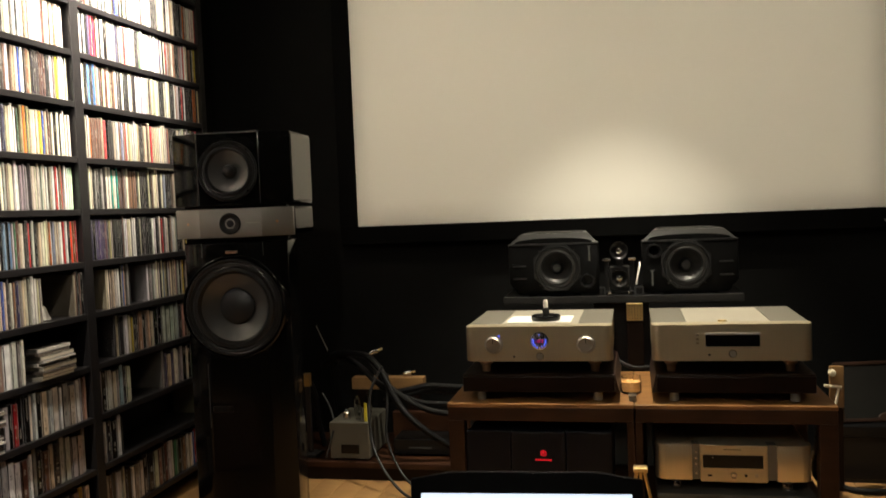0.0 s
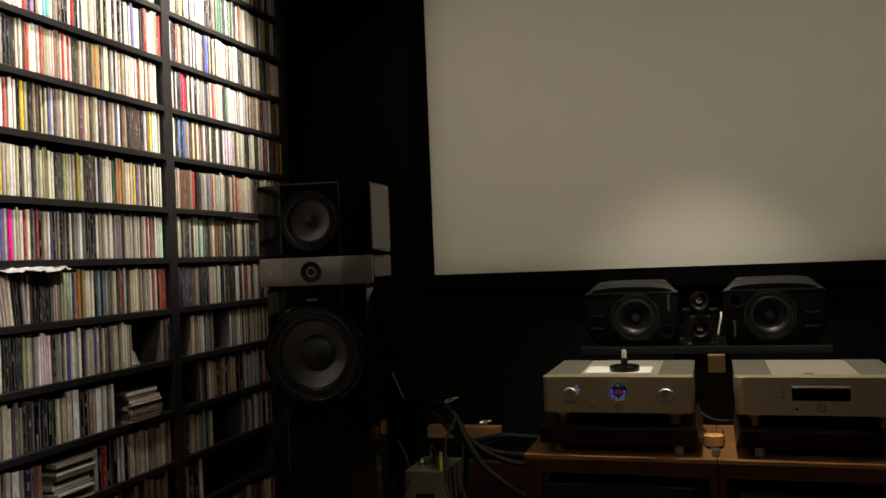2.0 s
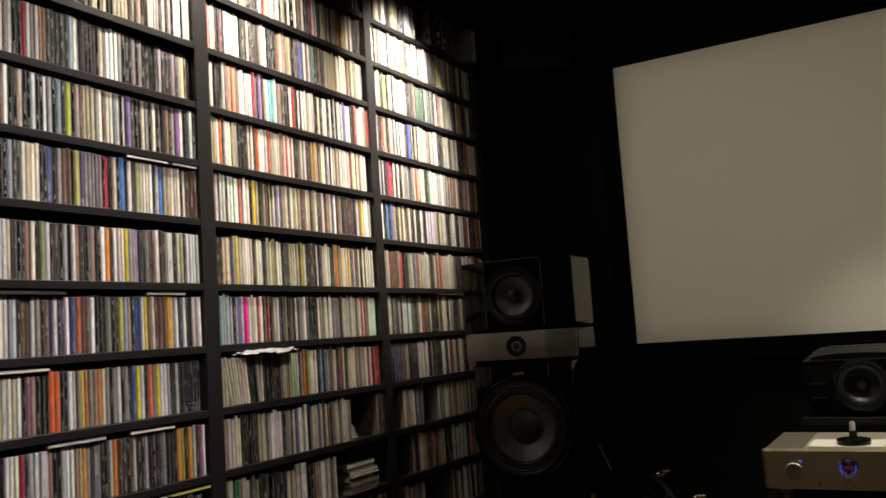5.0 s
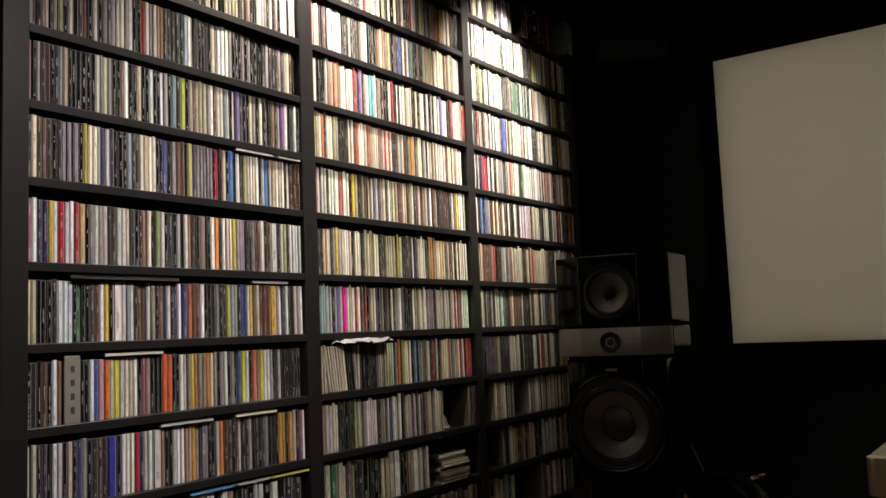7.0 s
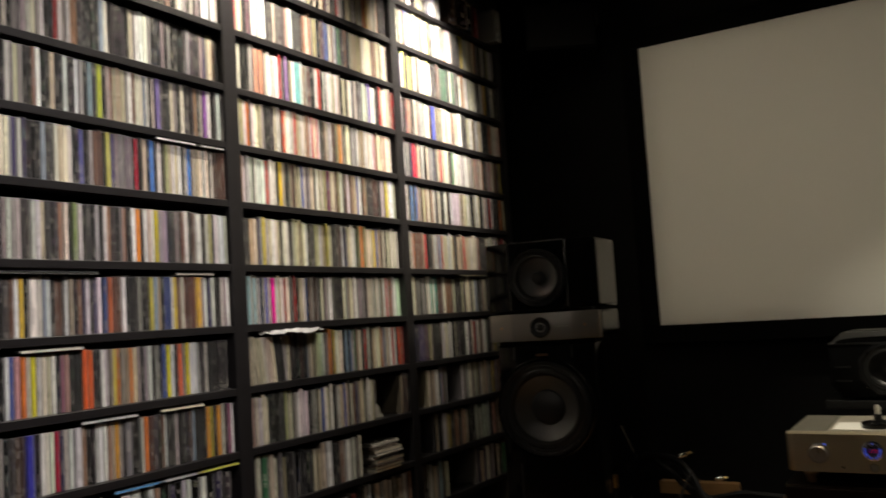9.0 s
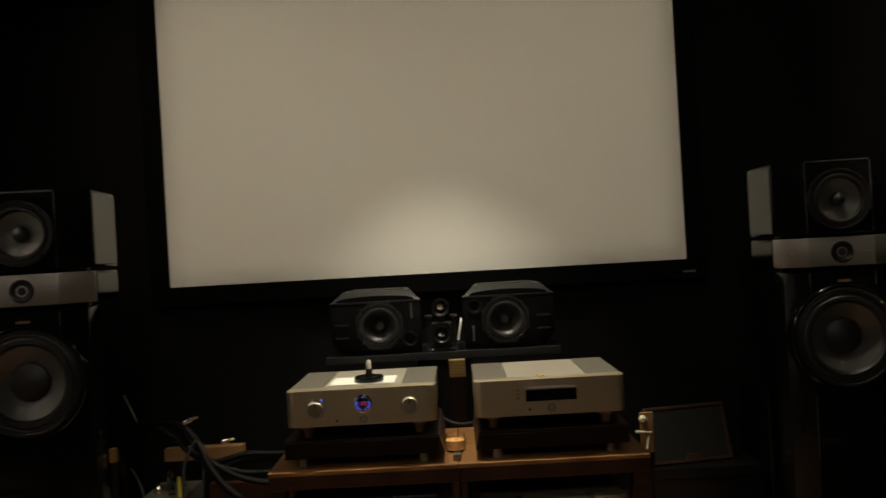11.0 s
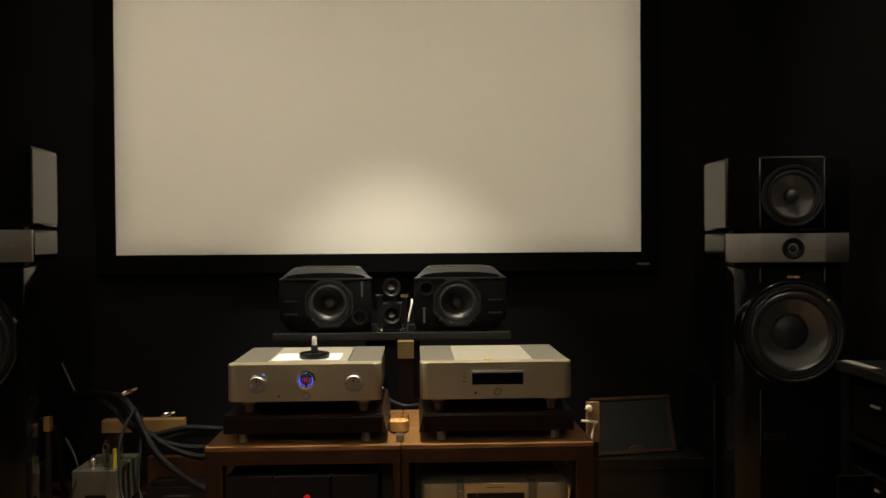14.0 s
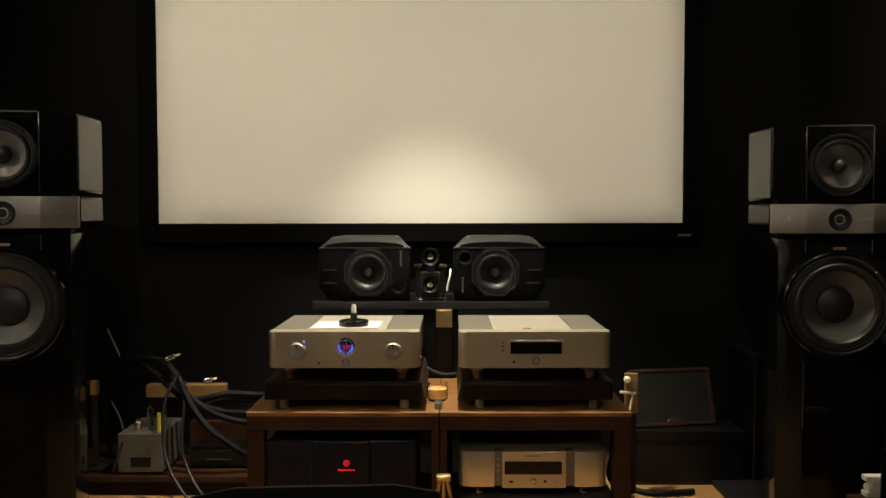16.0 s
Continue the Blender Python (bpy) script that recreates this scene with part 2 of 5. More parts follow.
def tube(points, r, seg=8, bm=None, smooth_steps=6):
    """A round cord through the points."""
    pts = [Vector(p) for p in points]
    fine = []
    for i in range(len(pts) - 1):
        p0, p1, p2, p3 = pts[max(i - 1, 0)], pts[i], pts[i + 1], pts[min(i + 2, len(pts) - 1)]
        for s in range(smooth_steps):
            t = s / smooth_steps
            fine.append(0.5 * ((2 * p1) + (p2 - p0) * t + (2 * p0 - 5 * p1 + 4 * p2 - p3) * t * t + (3 * p1 - p0 - 3 * p2 + p3) * t ** 3))
    fine.append(pts[-1])
    own = bmesh.new()
    rings = []
    for i, p in enumerate(fine):
        d = (fine[min(i + 1, len(fine) - 1)] - fine[max(i - 1, 0)]).normalized()
        a = d.cross(Vector((0.13, 0.21, 0.97))).normalized()
        b = d.cross(a)
        rings.append([own.verts.new(p + r * (math.cos(2 * math.pi * k / seg) * a + math.sin(2 * math.pi * k / seg) * b)) for k in range(seg)])
    for a, b in zip(rings, rings[1:]):
        for k in range(seg):
            own.faces.new((a[k], a[(k + 1) % seg], b[(k + 1) % seg], b[k]))
    own.faces.new(rings[0][::-1])
    own.faces.new(rings[-1])
    return join(bm, own)


def cut(ob, cutters):
    """Takes the shapes of the cutters out of ob's mesh for good."""
    for bm in cutters:
        me = bpy.data.meshes.new("cutter")
        bmesh.ops.recalc_face_normals(bm, faces=bm.faces[:])
        bm.to_mesh(me)
        bm.free()
        tool = new("cutter", me)
        tool.matrix_basis = ob.matrix_world.copy()
        mod = ob.modifiers.new("cut", "BOOLEAN")
        mod.object, mod.operation, mod.solver = tool, "DIFFERENCE", "EXACT"
        keep = ob.parent
        ob.parent = None
        tool.matrix_basis = Matrix.Identity(4)
        bpy.context.view_layer.update()
        got = bpy.data.meshes.new_from_object(ob.evaluated_get(bpy.context.evaluated_depsgraph_get()))
        ob.modifiers.clear()
        old = ob.data
        ob.data = got
        got.name = ob.name
        ob.parent = keep
        bpy.data.objects.remove(tool)
        bpy.data.meshes.remove(me)
        bpy.data.meshes.remove(old)


def hole(x, y, z, r, deep):
    return lathe([(0, 0.05), (r, 0.05), (r, -deep), (0, -deep)], facing(x, y, z), 40)


FACE = pose(0, 0, 0, 90, 0, 0)      # local z of a lathe turned to -y


def facing(x, y, z):
    return Matrix.Translation((x, y, z)) @ FACE


# ---- setting ----
WALL_W, WALL_E, WALL_N, WALL_S, TOP = -1.93, 1.36, 3.38, -2.2, 2.42
tagged(part("wall_north", box(WALL_W - 0.1, WALL_E + 0.1, WALL_N, WALL_N + 0.1, 0, TOP), BLACK_WALL), "matt black painted wall behind the projection screen", "wall", kind="structure")
tagged(part("wall_south", box(WALL_W - 0.1, WALL_E + 0.1, WALL_S - 0.1, WALL_S, 0, TOP), BLACK_SIDE), "plain dark wall closing the listening room", "wall", kind="structure")
tagged(part("wall_west", box(WALL_W - 0.1, WALL_W, WALL_S, WALL_N, 0, TOP), BLACK_SIDE), "black wall behind the shelving", "wall", kind="structure")
tagged(part("wall_east", box(WALL_E, WALL_E + 0.1, WALL_S, WALL_N, 0, TOP), BLACK_SIDE), "dark painted wall beside the loudspeaker", "wall", kind="structure")
tagged(part("ceiling", box(WALL_W - 0.1, WALL_E + 0.1, WALL_S - 0.1, WALL_N + 0.1, TOP, TOP + 0.1), CEILING), "matt black ceiling", "ceiling", kind="structure")
floor = tagged(part("floor", box(WALL_W - 0.1, WALL_E + 0.1, WALL_S - 0.1, WALL_N + 0.1, -0.12, -0.012), DARK_WOOD), "warm oak plank floor", "floor", kind="structure")

# projection screen
SX0, SX1, SZ0, SZ1, SY = -1.260, 0.804, 0.943, 2.130, 3.323
scr = thing("projection_screen", "white fixed-frame projection screen with black velvet border on the wall", "screen", pose((SX0 + SX1) / 2, SY, SZ0))
w, h, bw = (SX1 - SX0) / 2, SZ1 - SZ0, 0.075
part("screen_cloth", box(-w, w, 0, 0.01, 0, h), SCREEN, scr)
part("frame_rail", box(-w - bw, w + bw, -0.012, 0.035, -bw, 0, 0.004), VELVET, scr)
part("frame_rail", box(-w - bw, w + bw, -0.012, 0.035, h, h + bw, 0.004), VELVET, scr)
part("frame_rail", box(-w - bw, -w, -0.012, 0.035, 0, h, 0.004), VELVET, scr)
part("frame_rail", box(w, w + bw, -0.012, 0.035, 0, h, 0.004), VELVET, scr)
part("mounting_rail", box(-w, w, 0.036, 0.056, 0.2, 0.26), MATTE, scr)
part("maker_badge", box(w - 0.02, w + 0.03, -0.0145, -0.0115, -0.052, -0.044), SILVER, scr, "small silver badge")
# ---- shelving with discs ----
SHX, DEPTH = -1.756, 0.165
LEVELS = [2.311, 2.157, 2.001, 1.843, 1.683, 1.529, 1.375, 1.208, 1.049, 0.889, 0.730, 0.570, 0.411, 0.251, 0.08]
COLUMNS = [(0.626, 1.372), (1.421, 2.164), (2.205, 2.951)]
shelving = thing("cd_shelving", "tall black wall shelving in three bays filled with discs", "shelf", pose(SHX, 0, 0))
posts = [(0.572, 0.626), (1.372, 1.421), (2.164, 2.205), (2.951, 2.991)]
for a, b in posts:
    part("upright", box(-DEPTH, 0, a, b, 0, TOP - 0.012, 0.0015, 1), SHELF, shelving)
for a, b in COLUMNS:
    for z in LEVELS:
        part("shelf_board", box(-DEPTH, -0.002, a + 0.0005, b - 0.0005, z - 0.018, z, 0.001, 1), SHELF, shelving)
    part("back_panel", box(-DEPTH - 0.006, -DEPTH - 0.001, a, b, 0.02, TOP - 0.02), SHELF, shelving)

PALETTE = [  # colour, weight in the near bay's upper and lower rows, weight in the two far bays
    ((0.80, 0.78, 0.76), 11, 26, 24), ((0.50, 0.47, 0.44), 12, 6, 7), ((0.27, 0.24, 0.235), 14, 5, 5), ((0.010, 0.010, 0.011), 24, 34, 24),
    ((0.05, 0.044, 0.046), 16, 14, 11), ((0.78, 0.71, 0.54), 6, 4, 19), ((0.52, 0.45, 0.32), 6, 3, 10), ((0.12, 0.055, 0.038), 4, 6, 5), ((0.28, 0.15, 0.09), 3, 4, 4), ((0.42, 0.028, 0.03), 0.6, 2.6, 2.6),
    ((0.60, 0.17, 0.03), 0.3, 1.6, 1.2), ((0.62, 0.47, 0.05), 0.8, 1.5, 2.2), ((0.05, 0.09, 0.32), 1.0, 1.6, 1.3), ((0.06, 0.05, 0.11), 2.5, 4.0, 2.0),
    ((0.06, 0.17, 0.09), 0.5, 1.0, 1.2), ((0.25, 0.32, 0.40), 1.6, 1.8, 1.5), ((0.24, 0.10, 0.14), 0.8, 1.0, 1.0), ((0.38, 0.36, 0.18), 1.2, 0.6, 2.6), ((0.46, 0.29, 0.22), 1.2, 1.6, 2.4),
]
TINTS = [p[0] for p in PALETTE]


def disc_material():
    """A case's colour from its mesh; thin printed bars of lettering run along the spine."""
    m = bpy.data.materials.new("disc_case")
    m.use_nodes = True
    nt = m.node_tree
    b = nt.nodes["Principled BSDF"]
    col = nt.nodes.new("ShaderNodeAttribute")
    col.attribute_name = "tint"
    ink = nt.nodes.new("ShaderNodeAttribute")
    ink.attribute_name = "ink"
    uv = nt.nodes.new("ShaderNodeUVMap")
    sep = nt.nodes.new("ShaderNodeSeparateXYZ")
    nt.links.new(uv.outputs[0], sep.inputs[0])

    def math_node(op, a, c, d=None):
        n = nt.nodes.new("ShaderNodeMath")
        n.operation = op
        for i, v in enumerate((a, c, d)):
            if v is None:
                continue
            if isinstance(v, (int, float)):
                n.inputs[i].default_value = v
            else:
                nt.links.new(v, n.inputs[i])
        return n.outputs[0]
    u, v = sep.outputs[0], sep.outputs[1]        # u holds a whole number for each case and the place across; v runs up
    whole = math_node("FLOOR", u, 0)
    across = math_node("SUBTRACT", u, whole)
    comb = nt.nodes.new("ShaderNodeCombineXYZ")
    nt.links.new(math_node("MULTIPLY", whole, 3.7), comb.inputs[0])
    nt.links.new(math_node("MULTIPLY", v, 1.0), comb.inputs[1])
    letters = nt.nodes.new("ShaderNodeTexNoise")
    letters.inputs["Scale"].default_value, letters.inputs["Detail"].default_value = 95.0, 2
    nt.links.new(comb.outputs[0], letters.inputs[0])
    words = nt.nodes.new("ShaderNodeTexNoise")
    words.inputs["Scale"].default_value, words.inputs["Detail"].default_value = 4.0, 1
    nt.links.new(comb.outputs[0], words.inputs[0])
    on = math_node("MULTIPLY", math_node("GREATER_THAN", letters.outputs[0], 0.47), math_node("GREATER_THAN", words.outputs[0], 0.54))
    mid = math_node("LESS_THAN", math_node("ABSOLUTE", math_node("SUBTRACT", across, 0.5), 0), 0.16)
    on = math_node("MULTIPLY", on, mid)
    on = math_node("MULTIPLY", math_node("MULTIPLY", on, 0.5), ink.outputs["Fac"])
    mix = nt.nodes.new("ShaderNodeMix")
    mix.data_type = "RGBA"
    nt.links.new(on, mix.inputs[0])
    nt.links.new(col.outputs["Color"], mix.inputs[6])
    lum = math_node("LESS_THAN", col.outputs["Fac"], 0.2)
    tone = nt.nodes.new("ShaderNodeMix")
    tone.data_type = "RGBA"
    tone.inputs[6].default_value, tone.inputs[7].default_value = (0.03, 0.03, 0.03, 1), (0.55, 0.52, 0.45, 1)
    nt.links.new(lum, tone.inputs[0])
    nt.links.new(tone.outputs[2], mix.inputs[7])
    # printed artwork: patches along the spine; side strips carry painted gap shade and the clear tray edge
    spot_at = nt.nodes.new("ShaderNodeCombineXYZ")
    nt.links.new(math_node("MULTIPLY", whole, 5.3), spot_at.inputs[0])
    nt.links.new(math_node("MULTIPLY", across, 0.5), spot_at.inputs[1])
    nt.links.new(v, spot_at.inputs[2])
    art = nt.nodes.new("ShaderNodeTexNoise")
    art.inputs["Scale"].default_value, art.inputs["Detail"].default_value = 4.5, 5
    nt.links.new(spot_at.outputs[0], art.inputs[0])
    per = nt.nodes.new("ShaderNodeTexWhiteNoise")
    per.noise_dimensions = "1D"
    nt.links.new(whole, per.inputs["W"])
    hsv = nt.nodes.new("ShaderNodeCombineColor")
    hsv.mode = "HSV"
    nt.links.new(per.outputs["Value"], hsv.inputs[0])
    hsv.inputs[1].default_value, hsv.inputs[2].default_value = 0.5, 0.13
    label_only = math_node("GREATER_THAN", across, 0.01)
    busy = math_node("GREATER_THAN", math_node("FRACT", math_node("MULTIPLY", per.outputs["Value"], 37.0), 0), 0.45)
    patch = math_node("MULTIPLY", math_node("MULTIPLY", math_node("GREATER_THAN", art.outputs[0], 0.59), busy), math_node("MULTIPLY", label_only, math_node("MULTIPLY", ink.outputs["Fac"], 0.5)))
    mix2 = nt.nodes.new("ShaderNodeMix")
    mix2.data_type = "RGBA"
    nt.links.new(patch, mix2.inputs[0])
    nt.links.new(mix.outputs[2], mix2.inputs[6])
    nt.links.new(hsv.outputs[0], mix2.inputs[7])
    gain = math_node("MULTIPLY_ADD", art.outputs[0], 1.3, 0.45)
    # shade of the gap to the next case, put into the spine's colour
    gap_shade = math_node("MULTIPLY", math_node("LESS_THAN", across, 0.19), label_only)
    gain = math_node("MULTIPLY", gain, math_node("SUBTRACT", 1.0, math_node("MULTIPLY", gap_shade, 0.9)))
    scaled = nt.nodes.new("ShaderNodeVectorMath")
    scaled.operation = "SCALE"
    nt.links.new(mix2.outputs[2], scaled.inputs[0])
    nt.links.new(gain, scaled.inputs["Scale"])
    # clear tray edge, its bright glint put into the colour
    right_edge = math_node("MULTIPLY", math_node("GREATER_THAN", across, 0.88), 0.5)
    mix3 = nt.nodes.new("ShaderNodeMix")
    mix3.data_type = "RGBA"
    nt.links.new(right_edge, mix3.inputs[0])
    nt.links.new(scaled.outputs[0], mix3.inputs[6])
    mix3.inputs[7].default_value = (0.46, 0.45, 0.44, 1)
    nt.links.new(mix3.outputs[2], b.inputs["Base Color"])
    b.inputs["Roughness"].default_value = 0.26
    b.inputs["Coat Weight"].default_value, b.inputs["Coat Roughness"].default_value = 0.6, 0.10
    tc = nt.nodes.new("ShaderNodeTexCoord")
    wob = nt.nodes.new("ShaderNodeTexNoise")
    wob.inputs["Scale"].default_value = 45
    nt.links.new(tc.outputs["Object"], wob.inputs[0])
    bp = nt.nodes.new("ShaderNodeBump")
    bp.inputs["Strength"].default_value, bp.inputs["Distance"].default_value = 0.25, 0.002
    nt.links.new(wob.outputs[0], bp.inputs["Height"])
    nt.links.new(bp.outputs[0], b.inputs["Normal"])
    return m


DISC = disc_material()


class Cases:
    """Many cases gathered as plain lists: boxes with a label let into the spine."""

    def __init__(self):
        self.v, self.f, self.tint, self.ink, self.uv = [], [], [], [], []
        self.count = 0

    def add(self, m, thick, height, deep, tint, rng, lettered=True, rim=None):
        """A case standing on local z, spine at local x = 0 facing +x, thickness along y."""
        n = len(self.v)
        e = min(0.0011, thick * 0.14)
        r = 0.0008
        corners = [(-deep, 0, 0), (-deep, thick, 0), (-deep, thick, height), (-deep, 0, height),
                   (-r, 0, 0), (-r, thick, 0), (-r, thick, height), (-r, 0, height),
                   (0, e, e * 1.4), (0, thick - e, e * 1.4), (0, thick - e, height - e * 1.4), (0, e, height - e * 1.4)]
        self.v += [tuple(m @ Vector(c)) for c in corners]
        faces = [(0, 3, 2, 1), (0, 1, 5, 4), (3, 7, 6, 2), (0, 4, 7, 3), (1, 2, 6, 5),
                 (4, 5, 9, 8), (5, 6, 10, 9), (6, 7, 11, 10), (7, 4, 8, 11), (8, 9, 10, 11)]
        grey = rng.uniform(0.16, 0.34)
        edge = rim if rim else tuple(0.6 * c + 0.22 * grey for c in tint)
        k = self.count
        for i, fc in enumerate(faces):
            self.f.append(tuple(n + j for j in fc))
            label = i == 9
            # faces off the spine: dark cover art, deepened to stand for shade in gaps
            for _ in fc:
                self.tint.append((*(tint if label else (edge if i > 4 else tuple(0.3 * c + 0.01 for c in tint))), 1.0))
                self.ink.append(1.0 if label and lettered else 0.0)
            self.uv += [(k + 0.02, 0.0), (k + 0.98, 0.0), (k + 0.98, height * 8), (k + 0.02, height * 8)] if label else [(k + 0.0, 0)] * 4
        self.count += 1

    def mesh(self, name):
        me = bpy.data.meshes.new(name)
        me.from_pydata(self.v, [], self.f)
        me.update()
        a = me.attributes.new("tint", "FLOAT_COLOR", "CORNER")
        a.data.foreach_set("color", np.array(self.tint, dtype=np.float32).ravel())
        a = me.attributes.new("ink", "FLOAT", "CORNER")
        a.data.foreach_set("value", np.array(self.ink, dtype=np.float32))
        u = me.uv_layers.new(name="UVMap")
        u.data.foreach_set("uv", np.array(self.uv, dtype=np.float32).ravel())
        me.materials.append(DISC)
        return me


rng = random.Random(11)
stuff = Cases()
singles = 0
# cases of a colour that stands out: (bay, row, share of the bay's width) -> colour
MARKS = {
    (1, 8, 0.145): (0.88, 0.02, 0.36), (1, 8, 0.035): (0.25, 0.42, 0.46), (1, 8, 0.055): (0.25, 0.42, 0.46), (1, 8, 0.115): (0.13, 0.13, 0.40), (1, 8, 0.095): (0.02, 0.03, 0.05),
    (1, 8, 0.93): (0.5, 0.04, 0.03), (1, 8, 0.88): (0.4, 0.03, 0.03), (1, 9, 0.95): (0.65, 0.06, 0.02), (1, 9, 0.97): (0.18, 0.07, 0.03), (1, 9, 0.57): (0.16, 0.24, 0.34), (1, 9, 0.60): (0.10, 0.17, 0.30),
    (1, 10, 0.66): (0.62, 0.58, 0.42), (1, 10, 0.69): (0.75, 0.73, 0.68), (1, 10, 0.715): (0.75, 0.73, 0.68),
    (2, 8, 0.24): (0.0, 0.26, 0.20), (2, 8, 0.21): (0.0, 0.26, 0.20), (2, 8, 0.16): (0.7, 0.66, 0.55), (2, 7, 0.94): (0.5, 0.01, 0.02), (2, 7, 0.52): (0.5, 0.02, 0.03),
    (2, 5, 0.10): (0.55, 0.01, 0.05), (2, 5, 0.13): (0.55, 0.01, 0.05), (2, 5, 0.34): (0.55, 0.03, 0.03), (2, 4, 0.31): (0.06, 0.08, 0.42), (2, 5, 0.47): (0.10, 0.30, 0.12),
    (2, 6, 0.07): (0.08, 0.22, 0.50), (2, 6, 0.10): (0.05, 0.15, 0.42), (2, 3, 0.06): (0.72, 0.66, 0.14), (2, 3, 0.10): (0.72, 0.66, 0.14), (2, 3, 0.27): (0.72, 0.66, 0.14), (2, 2, 0.62): (0.7, 0.55, 0.05),
    (1, 4, 0.11): (0.62, 0.26, 0.16), (1, 4, 0.135): (0.62, 0.26, 0.16), (1, 4, 0.29): (0.26, 0.14, 0.36), (1, 4, 0.335): (0.14, 0.40, 0.42), (1, 4, 0.355): (0.14, 0.40, 0.42), (1, 4, 0.47): (0.35, 0.03, 0.02),
    (1, 4, 0.82): (0.14, 0.10, 0.40), (1, 5, 0.60): (0.66, 0.26, 0.05), (1, 5, 0.25): (0.50, 0.06, 0.02), (1, 6, 0.23): (0.72, 0.50, 0.02), (1, 6, 0.15): (0.55, 0.12, 0.10), (1, 6, 0.92): (0.7, 0.60, 0.04),
    (1, 7, 0.73): (0.66, 0.18, 0.03), (1, 7, 0.11): (0.62, 0.50, 0.08), (1, 7, 0.24): (0.75, 0.72, 0.64), (1, 7, 0.05): (0.6, 0.42, 0.26),
    (0, 7, 0.63): (0.70, 0.24, 0.04), (0, 7, 0.10): (0.4, 0.02, 0.03), (0, 7, 0.05): (0.02, 0.02, 0.06), (0, 7, 0.16): (0.50, 0.36, 0.15), (0, 7, 0.69): (0.5, 0.42, 0.02), (0, 7, 0.40): (0.20, 0.26, 0.10),
    (0, 9, 0.24): (0.70, 0.18, 0.03), (0, 9, 0.27): (0.66, 0.62, 0.03), (0, 9, 0.43): (0.70, 0.12, 0.03), (0, 9, 0.45): (0.70, 0.12, 0.03), (0, 9, 0.73): (0.68, 0.62, 0.03), (0, 9, 0.78): (0.72, 0.14, 0.06),
    (0, 9, 0.81): (0.68, 0.58, 0.03), (0, 9, 0.22): (0.6, 0.30, 0.32), (0, 10, 0.52): (0.62, 0.30, 0.03), (0, 10, 0.88): (0.65, 0.28, 0.03), (0, 10, 0.93): (0.65, 0.28, 0.03), (0, 10, 0.27): (0.05, 0.05, 0.32), (0, 10, 0.33): (0.40, 0.02, 0.05),
    (0, 6, 0.69): (0.05, 0.18, 0.55), (0, 6, 0.845): (0.05, 0.18, 0.55), (0, 6, 0.63): (0.35, 0.02, 0.04), (0, 6, 0.52): (0.40, 0.38, 0.10), (0, 6, 0.44): (0.08, 0.08, 0.26), (0, 5, 0.50): (0.40, 0.46, 0.05), (0, 5, 0.92): (0.22, 0.08, 0.32), (0, 5, 0.72): (0.16, 0.12, 0.32),
    (0, 8, 0.50): (0.05, 0.08, 0.20), (0, 8, 0.52): (0.45, 0.12, 0.05), (0, 8, 0.66): (0.45, 0.40, 0.08), (0, 8, 0.86): (0.60, 0.36, 0.06),
}
